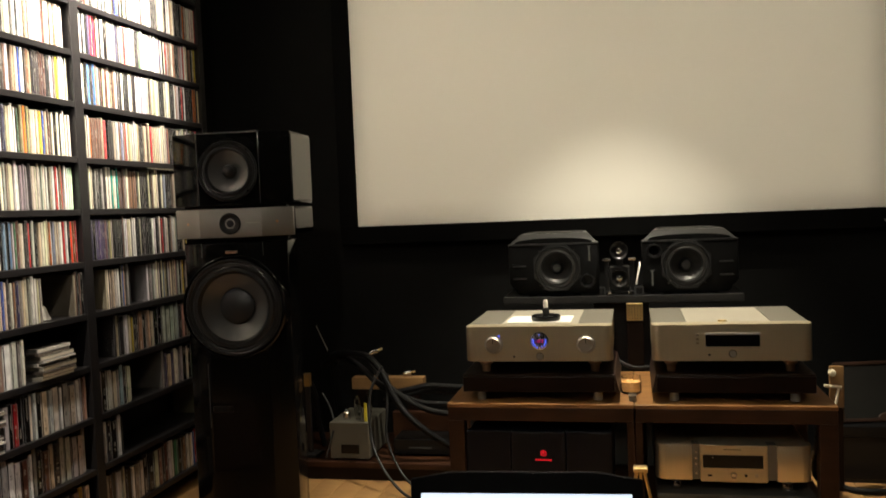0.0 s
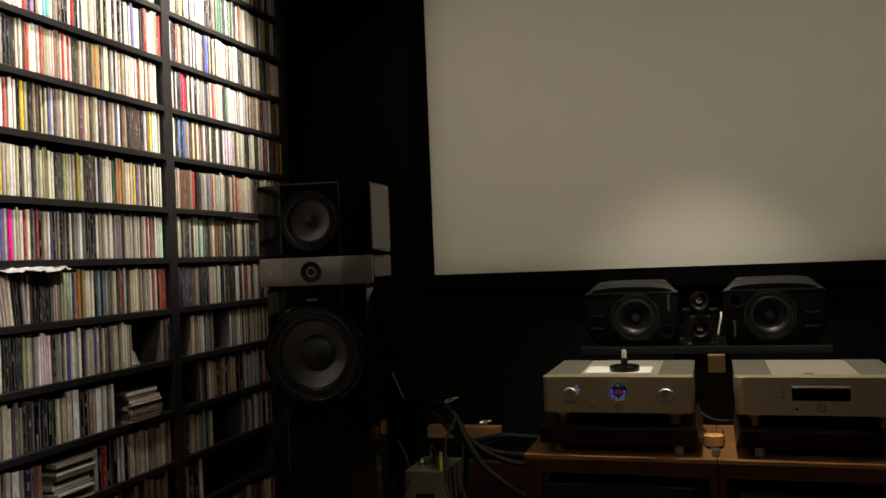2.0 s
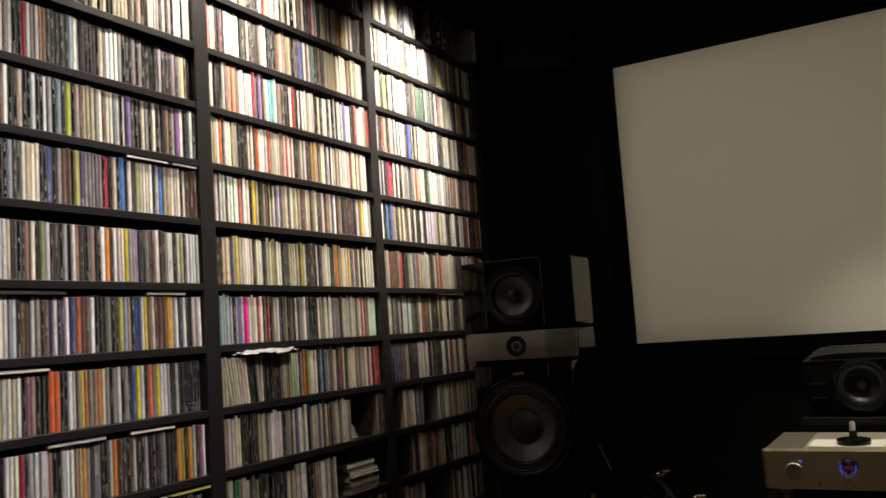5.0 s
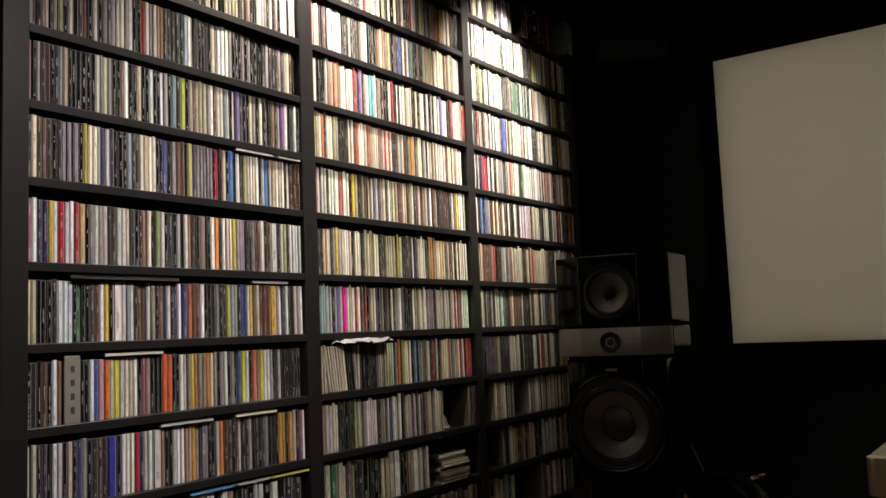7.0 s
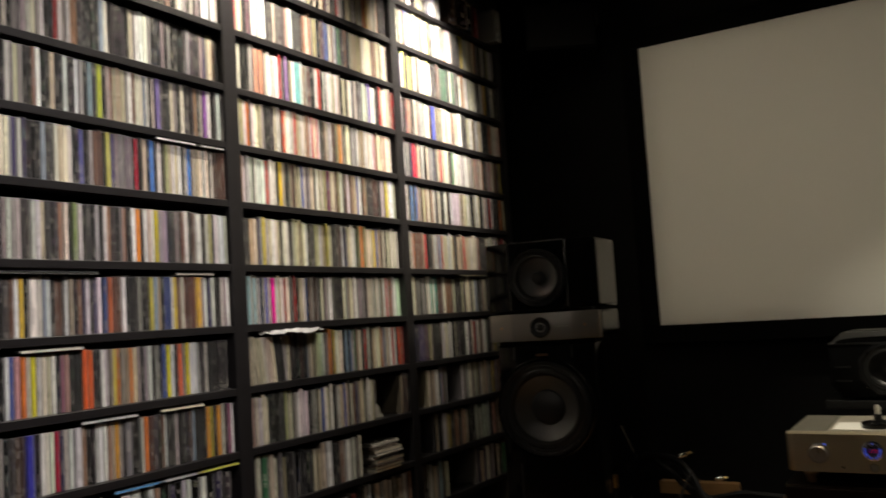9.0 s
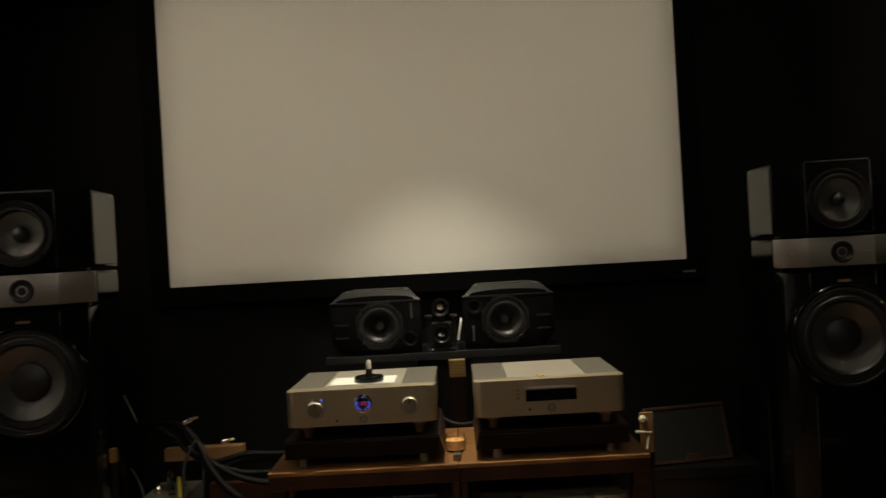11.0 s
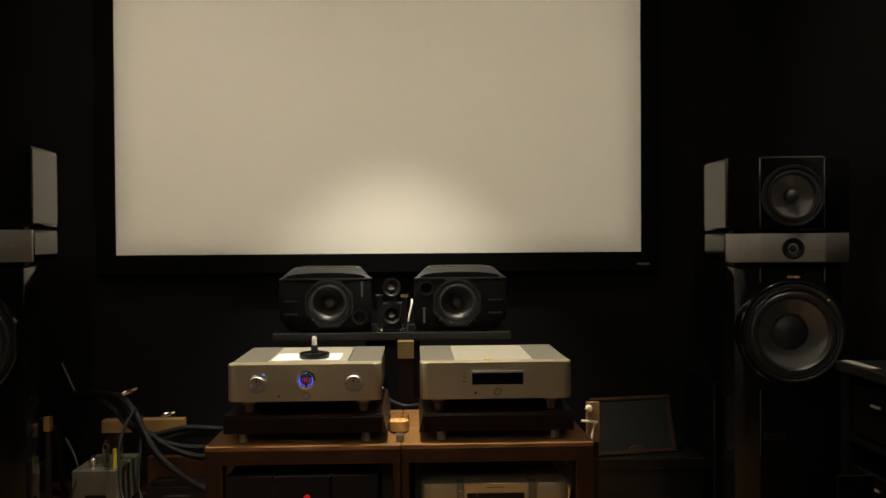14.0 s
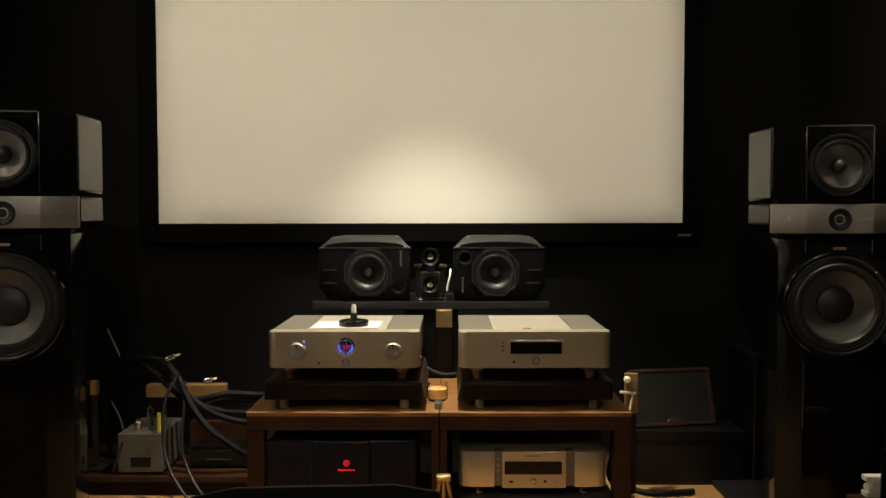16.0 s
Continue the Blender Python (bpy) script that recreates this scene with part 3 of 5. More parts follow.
# stretches of a bay's row kept free: (bay, row) -> [(from, to)]
GAPS = {(0, 9): [(0.10, 0.152)], (1, 10): [(0.745, 0.93)], (1, 12): [(0.26, 0.50)], (2, 10): [(0.02, 0.10), (0.30, 0.42)], (2, 11): [(0.0, 0.14), (0.80, 0.93)], (2, 12): [(0.25, 0.5)],
        (1, 11): [(0.66, 1.0)], (2, 13): [(0.2, 0.9)], (2, 1): [(0.45, 0.97)]}
SINGLE = {(0, 8), (0, 9), (1, 8), (1, 7)}
for bay, (y0, y1) in enumerate(COLUMNS):
    for row in range(1, 15):
        z, room = LEVELS[row], LEVELS[row - 1] - 0.018 - LEVELS[row]
        y, wide = y0 + 0.003, y1 - y0
        books = row >= 11 or (bay == 2 and row == 1)
        run, tone = 0, 1.0
        gaps = [(y0 + a * wide, y0 + b * wide) for a, b in GAPS.get((bay, row), [])]
        marks = {round(k[2], 3): c for k, c in MARKS.items() if k[:2] == (bay, row)}
        shy = 0.012
        while True:
            thick = rng.choice([0.0092] * 8 + [0.0085, 0.0100, 0.0065, 0.0112]) if bay == 0 else rng.choice([0.0092] * 4 + [0.0118, 0.0075, 0.0104, 0.0052, 0.0130, 0.0062])
            if rng.random() < 0.012:
                thick = 0.02
            if books:
                thick = rng.uniform(0.008, 0.03)
            height = rng.choice([0.1245] * 9 + [0.1255, 0.128, 0.1262]) if bay == 0 else rng.choice([0.1245] * 4 + [0.128, 0.132, 0.135, 0.127])
            if books:
                height = rng.uniform(0.115, min(room - 0.006, 0.138))
            height = min(height, room - 0.004)
            if y + thick > y1 - 0.002:
                break
            skip = [b for a, b in gaps if a - thick < y < b]
            if skip:
                y = max(skip) + 0.0005
                if y > y1 - 0.02:
                    break
                continue
            share = (y - y0) / wide
            tint = None
            for s in list(marks):
                if share <= s < share + 1.4 * thick / wide:
                    tint = marks.pop(s)
                    thick = max(thick, 0.0165 if tint[0] > 0.8 else 0.0115)
                    run = 0
                    break
            if tint is None:
                if run > 0:
                    run -= 1
                    tint = tuple(c * rng.uniform(0.86, 1.1) for c in last)
                else:
                    wts = [p[3] if bay else (p[1] if row < 7 else p[2]) for p in PALETTE]
                    tint = rng.choices(TINTS, wts)[0]
                    k = rng.uniform(0.55, 1.2)
                    tint = tuple(min(0.85, c * k * rng.uniform(0.9, 1.08)) for c in tint)
                    if books:
                        tint = tuple(c * 0.95 for c in tint)
                    if rng.random() < 0.06 and max(tint) - min(tint) < 0.2:
                        run = rng.randint(1, 4)
                last = tint
            shy += rng.uniform(-0.0012, 0.0012)
            shy = min(max(shy, 0.006), 0.018)
            tilt = rng.uniform(-0.25, 0.25)
            if (bay, row) == (1, 9) and 0.03 < share < 0.20:
                tilt = 9.5 - 30 * share + rng.uniform(0, 0.6)
                height = min(height, 0.1245)
            m = pose(SHX - shy - (rng.uniform(0, 0.006) if rng.random() < 0.2 else 0), y, z + 0.0004, tilt, 0, 0)
            lettered = rng.random() < 0.85
            if (bay, row) in SINGLE and singles < 300:
                one = Cases()
                one.count = rng.randint(0, 400)
                one.add(Matrix.Identity(4), thick, height, 0.139, tint, rng, lettered)
                ob = new("cd_case", one.mesh("cd_case"))
                ob.matrix_basis = m
                bright = max(tint)
                hue = "grey" if max(tint) - min(tint) < 0.12 and bright < 0.5 else ("white" if max(tint) - min(tint) < 0.2 and bright >= 0.5 else "coloured")
                hue = "black" if bright < 0.08 else hue
                tagged(ob, f"upright disc case with a {hue} printed spine on the shelf", "disc case", "discs on the shelving")
                singles += 1
            else:
                stuff.add(m, thick, height, 0.139, tint, rng, lettered)
            y += thick + rng.uniform(0.0005, 0.0021)
tagged(new("cd_cases", stuff.mesh("cd_cases")), "rows of upright disc cases with many coloured spines filling black shelves", "disc cases", kind="stuff")


def flat_case(y, z, long=0.142, deep=0.125, thick=0.0104, tint=(0.5, 0.48, 0.45), out=0.01, label="disc case lying flat on top of the upright discs"):
    c = Cases()
    c.add(Matrix.Identity(4), thick, long, deep, tint, rng, False)
    ob = new("cd_case", c.mesh("cd_case"))
    ob.matrix_basis = Matrix.Translation((SHX - out, y, z)) @ pose(0, 0, 0, -90, 0, 0) @ Matrix.Translation((0, -thick, 0))
    return tagged(ob, label, "disc case", "loose discs")


for bay, row, share, tint, long in ((0, 6, 0.70, (0.7, 0.7, 0.68), 0.142), (0, 6, 0.86, (0.6, 0.6, 0.58), 0.10), (0, 8, 0.12, (0.03, 0.03, 0.03), 0.26), (0, 8, 0.76, (0.25, 0.24, 0.22), 0.12),
                                    (0, 9, 0.22, (0.6, 0.58, 0.5), 0.142), (0, 10, 0.40, (0.5, 0.5, 0.5), 0.142), (0, 10, 0.68, (0.7, 0.65, 0.5), 0.13), (1, 6, 0.66, (0.2, 0.2, 0.2), 0.15), (2, 8, 0.46, (0.8, 0.76, 0.6), 0.2),
                                    (0, 11, 0.50, (0.10, 0.30, 0.6), 0.14), (0, 11, 0.66, (0.5, 0.5, 0.5), 0.13), (0, 11, 0.81, (0.6, 0.6, 0.1), 0.14)):
    a, b = COLUMNS[bay]
    flat_case(a + share * (b - a), LEVELS[row] + (0.1362 if bay else 0.1288), long, tint=tint, thick=0.0062 if bay else 0.0065, out=0.004)

# flat stack of magazines in the middle bay and another in the near bay
for (y, z, n) in ((1.94, LEVELS[11] + 0.0005, 9), (1.64, LEVELS[12] + 0.0005, 11)):
    for i in range(n):
        t = rng.uniform(0.006, 0.014)
        if z + t > LEVELS[10 if n == 9 else 11] - 0.022:
            break
        tint = rng.choice([(0.75, 0.72, 0.62), (0.6, 0.55, 0.45), (0.3, 0.27, 0.22), (0.7, 0.66, 0.6), (0.14, 0.11, 0.09)])
        c = Cases()
        c.add(Matrix.Identity(4), t, 0.14 + rng.uniform(-0.004, 0.008), 0.12, tint, rng, False)
        ob = new("magazine", c.mesh("magazine"))
        ob.matrix_basis = Matrix.Translation((SHX + rng.uniform(-0.01, 0.012), y + rng.uniform(-0.006, 0.004), z + t)) @ pose(0, 0, 0, -90, 0, 0)
        tagged(ob, "thin magazine lying flat in a loose pile on the shelf", "magazine", "piled magazines")
        z += t + 0.0004

# crumpled plastic sleeve lying over the discs
bm = bmesh.new()
bmesh.ops.create_grid(bm, x_segments=14, y_segments=26, size=0.5)
for v in bm.verts:
    n = noise.noise(Vector((v.co.x * 7, v.co.y * 9, 2.3)))
    crease = abs(noise.noise(Vector((v.co.x * 4 + v.co.y * 9, v.co.y * 4, 7.1))))
    taper = 0.55 + 0.45 * min(1.0, (0.5 + v.co.y) * 2.2)
    edge = 1 - max(abs(v.co.x), abs(v.co.y)) * 2
    v.co = Vector((v.co.x * 0.12 * taper, v.co.y * 0.225 + 0.010 * n, 0.002 + 0.006 * n + 0.016 * crease + 0.004 * min(edge * 3, 1) - 0.012 * max(0.0, v.co.x * 2 - 0.5)))
bmesh.ops.solidify(bm, geom=bm.faces[:], thickness=0.0012)
sleeve = tagged(part("plastic_sleeve", bm, GLASSINE), "crumpled clear plastic sleeve lying over the upright discs", "plastic bag")
sleeve.matrix_basis = pose(SHX - 0.036, 1.59, LEVELS[9] + 0.1335, 0, 0, 2)

# small hand bell on the free shelf
bell = thing("hand_bell", "small grey metal hand bell standing on the shelf", "bell", pose(SHX - 0.05, 2.02, LEVELS[10] + 0.0005))
part("bell_body", lathe([(0, 0), (0.024, 0), (0.026, 0.003), (0.019, 0.016), (0.014, 0.034), (0.008, 0.042), (0, 0.043)]), STEEL, bell, smooth=True)
part("bell_handle", lathe([(0, 0.0435), (0.004, 0.044), (0.006, 0.055), (0.0045, 0.07), (0.006, 0.078), (0, 0.082)], seg=16), DARK_WOOD, bell, smooth=True)

# thick boxed sets on the top board of the far bay
for y, w, h, out, tint in ((2.56, 0.045, 0.13, 0.012, (0.10, 0.06, 0.04)), (2.61, 0.07, 0.128, 0.022, (0.05, 0.02, 0.02)), (2.70, 0.05, 0.120, 0.004, (0.02, 0.02, 0.022)), (2.775, 0.03, 0.13, 0.0, (0.30, 0.05, 0.05)), (2.87, 0.05, 0.132, 0.045, (0.42, 0.42, 0.40))):
    c = Cases()
    c.add(Matrix.Identity(4), w, h, 0.13, tint, rng, True)
    ob = new("boxed_set", c.mesh("boxed_set"))
    ob.matrix_basis = pose(SHX + out, y, LEVELS[1] + 0.0004)
    tagged(ob, "thick boxed disc set jutting from the top shelf", "boxed set", "boxed sets")
tin = thing("boxed_set", "silver metal boxed disc set standing among the cases", "boxed set", pose(SHX - 0.006, COLUMNS[0][0] + 0.0765, LEVELS[9] + 0.0004), "boxed sets")
part("tin_body", box(-0.13, 0, 0.0, 0.034, 0, 0.134, 0.0015), STEEL, tin)
for k in range(4):
    part("letter_bar", box(-0.0005, 0.0006, 0.013, 0.021, 0.020 + 0.027 * k, 0.033 + 0.027 * k), MESH_GREY, tin)

# ---- floorstanding loudspeakers ----
def driver(name, parent, x, y, z, r, cone_mat, hub, label, plug=None, edge=0.655):
    """A cone driver whose frame lies on the plane y, facing -y; edge and hub: the cone's outer and inner radius as shares of r."""
    m = facing(x, y, z)
    tall = r > 0.082
    d = 0.55 if tall else 1.0        # the towers have flatter cones
    deep = 0.04 * d * r / 0.1
    ring = part(name, lathe([(r, -0.002), (r, 0.005), (r * 0.99, 0.0075), (r * 0.955, 0.0078), (r * 0.93, 0.005), (r * 0.925, -0.002)], m, 56), DRIVER_RIM if tall else SATIN, parent, label, True)
    part("surround", lathe([(r * 0.927, 0.003), (r * 0.90, 0.0045), (r * (edge + 0.16), 0.003), (r * (edge + 0.12), 0.0085), (r * (edge + 0.05), 0.0085), (r * (edge + 0.005), 0.001), (r * (edge - 0.01), -0.004)], m, 56), RUBBER, ring, "", True)
    part("cone", lathe([(r * edge, -0.002), (r * (edge * 0.7 + hub * 0.3), -0.002 - 0.3 * deep), (r * hub, -deep)], m, 56), cone_mat, ring, "", True)
    if plug == "phase":
        part("phase_plug", lathe([(r * hub, -deep), (r * hub * 0.9, -0.6 * deep), (r * hub * 0.8, 0.0), (r * hub * 0.4, 0.008), (0, 0.010)], m, 32), DARK_CONE, ring, "", True)
    else:
        part("dust_cap", lathe([(r * hub, -deep), (r * hub * 0.95, -0.8 * deep), (r * hub * 0.6, -0.5 * deep), (0, -0.4 * deep)], m, 32), DARK_CONE, ring, "", True)
    for k in range(4):
        a = radians(45 + 90 * k)
        part("screw", lathe([(0, 0.009), (0.0028, 0.009), (0.0034, 0.0072)], facing(x + 0.955 * r * math.cos(a), y, z + 0.955 * r * math.sin(a)), 8), CHROME, ring)
    return ring


def swept(half, flat, back, wide, end):
    """A plan with a flat front, wings swept back and sides that run to a narrower back."""
    right = [(flat, 0.0), (half, back), (wide, end), (wide * 0.62, end + 0.085)]
    return right + [(-x, y) for x, y in right[::-1]]


def tower(m, label, lift):
    """lift: the height of the slab that it stands on."""
    sp = thing("floorstanding_loudspeaker", label, "loudspeaker", m, "front loudspeakers")
    base = lift + 0.012
    low_plan = swept(0.152, 0.090, 0.036, 0.128, 0.25)
    part("plinth", prism([(x * 1.1, y * 1.05 - 0.015) for x, y in low_plan], base, base + 0.038, 0.006), LACQUER, sp, "", True)
    for x, y in ((-0.12, 0.06), (0.12, 0.06), (-0.09, 0.29), (0.09, 0.29)):
        part("spike", lathe([(0, 0.0), (0.004, 0.001), (0.012, base), (0, base + 0.0001)], Matrix.Translation((x, y, 0)), 12), CHROME, sp)
    z = lift
    low = part("bass_cabinet", prism(low_plan, base + 0.0382, z + 0.911, 0.003), GLOSS, sp, "high-gloss black bass cabinet", True)
    part("cap", prism([(x * 1.005, y * 1.004 - 0.001) for x, y in low_plan], z + 0.9112, z + 0.914, 0.001), VELVET, low, "matt black top")
    # grey strips draw the glint along the cabinet's folded front edges
    for s in (-1, 1):
        part("seam_glint", box(s * 0.089 - 0.001, s * 0.089 + 0.001, -0.0012, 0.003, z + 0.872, z + 0.912), MESH_GREY, low)
    part("seam_glint", box(-0.090, -0.088, -0.0012, 0.003, z + 0.38, z + 0.565), MESH_GREY, low)
    cut(low, [hole(0, 0, z + 0.727, 0.128, 0.10)])
    drum = part("woofer_drum", lathe([(0.132, -0.04), (0.152, -0.04), (0.150, 0.010), (0.146, 0.0145), (0.1395, 0.0135), (0.137, 0.006)], facing(0, 0.002, z + 0.727), 64), GLOSS, sp, "glossy black round baffle", True)
    driver("woofer", drum, 0, -0.009, z + 0.727, 0.139, CONE, 0.37, "black framed woofer with grey cone", None, 0.70)
    part("badge", prism([(-0.017, -0.0135), (0.017, -0.0135), (0.014, 0.002), (-0.014, 0.002)], z + 0.882, z + 0.889, 0.0015), COPPER, drum, "small copper coloured badge")
    part("port_trim", prism([(-0.078, -0.006), (-0.022, -0.006), (-0.018, 0.004), (-0.082, 0.004)], z + 0.425, z + 0.442, 0.003), SATIN, low)
    # tweeter bar
    bar_plan = [(0.172, 0.036), (0.172, 0.052), (-0.172, 0.052), (-0.172, 0.036), (-0.09, -0.006), (0.09, -0.006)]
    bar = part("tweeter_bar", prism(bar_plan[::-1], z + 0.927, z + 1.009, 0.002), SILVER, sp, "brushed silver tweeter bar", True)
    part("bar_body", prism([(-0.171, 0.0525), (0.171, 0.0525), (0.180, 0.25), (0.11, 0.32), (-0.11, 0.32), (-0.180, 0.25)], z + 0.930, z + 1.0085, 0.003), GLOSS, bar, "", True)
    for s in (-1, 1):
        part("bar_side", prism([(s * 0.1715, 0.056), (s * 0.1735, 0.056), (s * 0.1825, 0.245), (s * 0.1805, 0.245)][::s], z + 0.944, z + 1.002, 0.0006), PALE_SIDE, bar, "polished side panel")
    tw = facing(0.0, -0.0065, z + 0.966)
    t = part("tweeter", lathe([(0.031, 0.0), (0.031, 0.003), (0.028, 0.0045), (0.021, 0.003), (0.018, 0.0)], tw, 40), SATIN, bar, "", True)
    part("tweeter_dome", lathe([(0.0185, 0.0005), (0.012, -0.001), (0.0, 0.0065)], tw, 24), DRIVER_RIM, t, "", True)
    for s in (-1, 1):
        wing = Matrix.Translation((s * 0.13, 0.0145, z + 0.968)) @ pose(0, 0, 0, 0, 0, s * 27.1) @ FACE
        part("grille_socket", lathe([(0, 0.001), (0.0035, 0.001), (0.0045, 0.0)], wing, 12), COPPER, bar)
    part("name_bar", box(0.047, 0.085, -0.0068, -0.0055, z + 0.965, z + 0.969), STEEL, bar)
    # head
    head_plan = swept(0.172, 0.090, 0.036, 0.181, 0.25)
    head = part("midrange_head", prism(head_plan, z + 1.018, z + 1.226, 0.003), GLOSS, sp, "high-gloss black midrange head", True)
    for s in (-1, 1):
        part("head_side", prism([(s * 0.1722, 0.042), (s * 0.1745, 0.042), (s * 0.1832, 0.247), (s * 0.1810, 0.247)][::s], z + 1.026, z + 1.2185, 0.001), PALE_SIDE, head, "polished side panel")
        # the head's edge glint, drawn as a grey strip too
        part("seam_glint", box(s * 0.089 - 0.001, s * 0.089 + 0.001, -0.0014, 0.002, z + 1.022, z + 1.222), MESH_GREY, head)
    # reflection in the top bevel, drawn as a thin grey strip
    part("bevel_glint", box(-0.086, 0.086, -0.0008, 0.0012, z + 1.2225, z + 1.2265), MESH_GREY, head)
    cut(head, [hole(0.0, 0.0, z + 1.115, 0.080, 0.08)])
    driver("midrange", head, 0.0, -0.006, z + 1.115, 0.086, CONE, 0.24, "black framed midrange driver with grey cone", "phase", 0.68)
    part("neck", prism([(-0.15, 0.05), (0.15, 0.05), (0.10, 0.28), (-0.10, 0.28)], z + 1.0092, z + 1.0178), MATTE, sp)
    part("neck", prism([(-0.15, 0.05), (0.15, 0.05), (0.10, 0.28), (-0.10, 0.28)], z + 0.9142, z + 0.9298), MATTE, sp)
    return sp


tower(pose(-1.245, 2.115, 0, 0, 0, 8.5), "tall black lacquer loudspeaker with silver tweeter bar beside the disc shelves", 0.022)
tower(pose(0.968, 2.325, 0, 0, 0, -5), "tall black lacquer loudspeaker with silver tweeter bar beside the dark wall", 0.0)

# ---- equipment racks ----
RY = 2.361


def rack(x0, x1, a, b, label):
    """a and b: the widths of its legs on either side."""
    r = thing("equipment_rack", label, "rack", pose(x0, RY, 0), "wooden equipment racks")
    w = x1 - x0
    part("rack_top", box(0, w, 0.0, 0.50, 0.4062, 0.418, 0.002), LIT_TOP_WOOD, r, "brown wooden top tinted golden for the lamp light on it")
    part("top_frame", box(0.001, w - 0.001, 0.002, 0.498, 0.366, 0.406, 0.002), RACK_WOOD, r)
    for x, t in ((0.0, a), (w - b, b)):
        for y in (0.004, 0.446):
            part("leg", box(x + 0.0005, x + t - 0.0005, y, y + 0.05, 0.0, 0.3655, 0.002), RACK_WOOD, r)
        part("side_rail", box(x + 0.002, x + t - 0.002, 0.055, 0.445, 0.055, 0.095, 0.002), RACK_WOOD, r)
    part("rack_shelf", box(a + 0.0005, w - b - 0.0005, 0.02, 0.48, 0.055, 0.095, 0.003), RACK_WOOD, r)
    part("back_rail", box(a, w - b, 0.452, 0.49, 0.32, 0.3655, 0.003), RACK_WOOD, r)
    return r


rack(-0.692, -0.141, 0.05, 0.022, "brown wooden rack holding a black power amplifier")
rack(-0.139, 0.408, 0.022, 0.05, "brown wooden rack holding a champagne disc player")


def plinth_board(x0, x1, y0, y1, label, inner):
    """inner: the side, in the board's own x, that faces the other rack."""
    p = thing("isolation_board", label, "board", pose(x0, y0, 0.418), "isolation boards")
    w, d = x1 - x0, y1 - y0
    part("board", box(0, w, 0, d, 0.030, 0.078, 0.004), DARK_WOOD, p, "dark walnut slab")
    part("board_lip", box(0.0, w, 0.002, d - 0.002, 0.0785, 0.083, 0.002), DARK_WOOD, p)
    s = -1 if inner < 0.5 * w else 1
    bm = bmesh.new()
    low, top = (0.014, 0.030), (0.002, 0.083)
    quad = [(inner + s * 0.0004, low[1]), (inner + s * low[0], low[1]), (inner + s * top[0], top[1]), (inner + s * 0.0004, top[1])]
    fronts, backs = [[bm.verts.new((x, yy, zz)) for x, zz in quad] for yy in (0.004, d - 0.004)]
    bm.faces.new(fronts)
    bm.faces.new(backs[::-1])
    for k in range(4):
        bm.faces.new((fronts[k], backs[k], backs[(k + 1) % 4], fronts[(k + 1) % 4]))
    # lighter wood puts the lamp light on the board's side into its colour
    part("lit_board_side", bm, FRAME_WOOD, p, "slanting board side in lighter brown for the light on it")
    for x in (0.05, w - 0.05):
        for y in (0.04, d - 0.05):
            part("board_foot", lathe([(0, 0.0), (0.012, 0.0), (0.014, 0.004), (0.012, 0.03), (0, 0.0301)], Matrix.Translation((x, y, 0)), 16), STEEL, p, "", True)
    return p


plinth_board(-0.645, -0.194, 2.385, 2.80, "dark walnut isolation board under the preamplifier", 0.451)
plinth_board(-0.074, 0.358, 2.385, 2.80, "dark walnut isolation board under the disc player", 0.0)


def rounded_front(x0, x1, y0, y1, r, seg=6):
    """A plan whose two front corners are round."""
    pts = [(x0, y1), (x1, y1)][::-1]
    out = [(x1, y1), (x0, y1)]
    for i in range(seg + 1):
        a = radians(180 + 90 * i / seg)
        out.append((x0 + r + r * math.cos(a), y0 + r + r * math.sin(a)))
    for i in range(seg + 1):
        a = radians(270 + 90 * i / seg)
        out.append((x1 - r + r * math.cos(a), y0 + r + r * math.sin(a)))
    return out


def component(name, label, x0, y0, z0):
    """A champagne component 0.44 wide: rounded front, side cheeks and a pale top plate on four feet."""
    c = thing(name, label, "hifi component", pose(x0, y0, z0))
    part("chassis", prism(rounded_front(0.0, 0.44, 0.0, 0.06, 0.024), 0.037, 0.142, 0.0025), CHAMPAGNE, c, "champagne aluminium front", True)
    part("chassis_body", box(0.004, 0.436, 0.0605, 0.40, 0.040, 0.132, 0.002), CHAMPAGNE, c)
    part("top_cheek", box(0.002, 0.102, 0.0605, 0.405, 0.1325, 0.1415, 0.002), CHAMP_CHEEK, c)
    part("top_cheek", box(0.338, 0.438, 0.0605, 0.405, 0.1325, 0.1415, 0.002), CHAMP_CHEEK, c)
    part("top_plate", box(0.103, 0.337, 0.0605, 0.405, 0.1325, 0.1405, 0.001), CHAMP_TOP, c, "paler top plate")
    for x in (0.055, 0.385):
        for y in (0.045, 0.34):
            part("foot", lathe([(0, 0.0), (0.011, 0.0), (0.013, 0.004), (0.0135, 0.02), (0.020, 0.024), (0.020, 0.034), (0.018, 0.0368), (0, 0.0369)], Matrix.Translation((x, y, 0)), 24), COPPER, c, "copper coloured foot", True)
    return c


BZ = 0.5012
pre = component("preamplifier", "champagne preamplifier with two knobs and a blue round dial", -0.636, 2.40, BZ)
for x in (0.0875, 0.3625):
    k = part("knob", lathe([(0.0285, 0.0), (0.0285, 0.002), (0.024, 0.003), (0.0235, 0.017), (0.021, 0.020), (0.012, 0.0185), (0, 0.018)], facing(x, -0.0005, 0.0885), 40), KNOB, pre, "polished silver knob", True)
    part("pointer", box(x - 0.001, x + 0.001, -0.0215, -0.0185, 0.094, 0.108), MATTE, k)
dial = part("dial", lathe([(0.027, 0.0), (0.027, 0.004), (0.0235, 0.0055), (0.0225, 0.0035), (0.0222, 0.001)], facing(0.2255, -0.0005, 0.0985), 40), CHROME, pre, "chrome ringed dial", True)
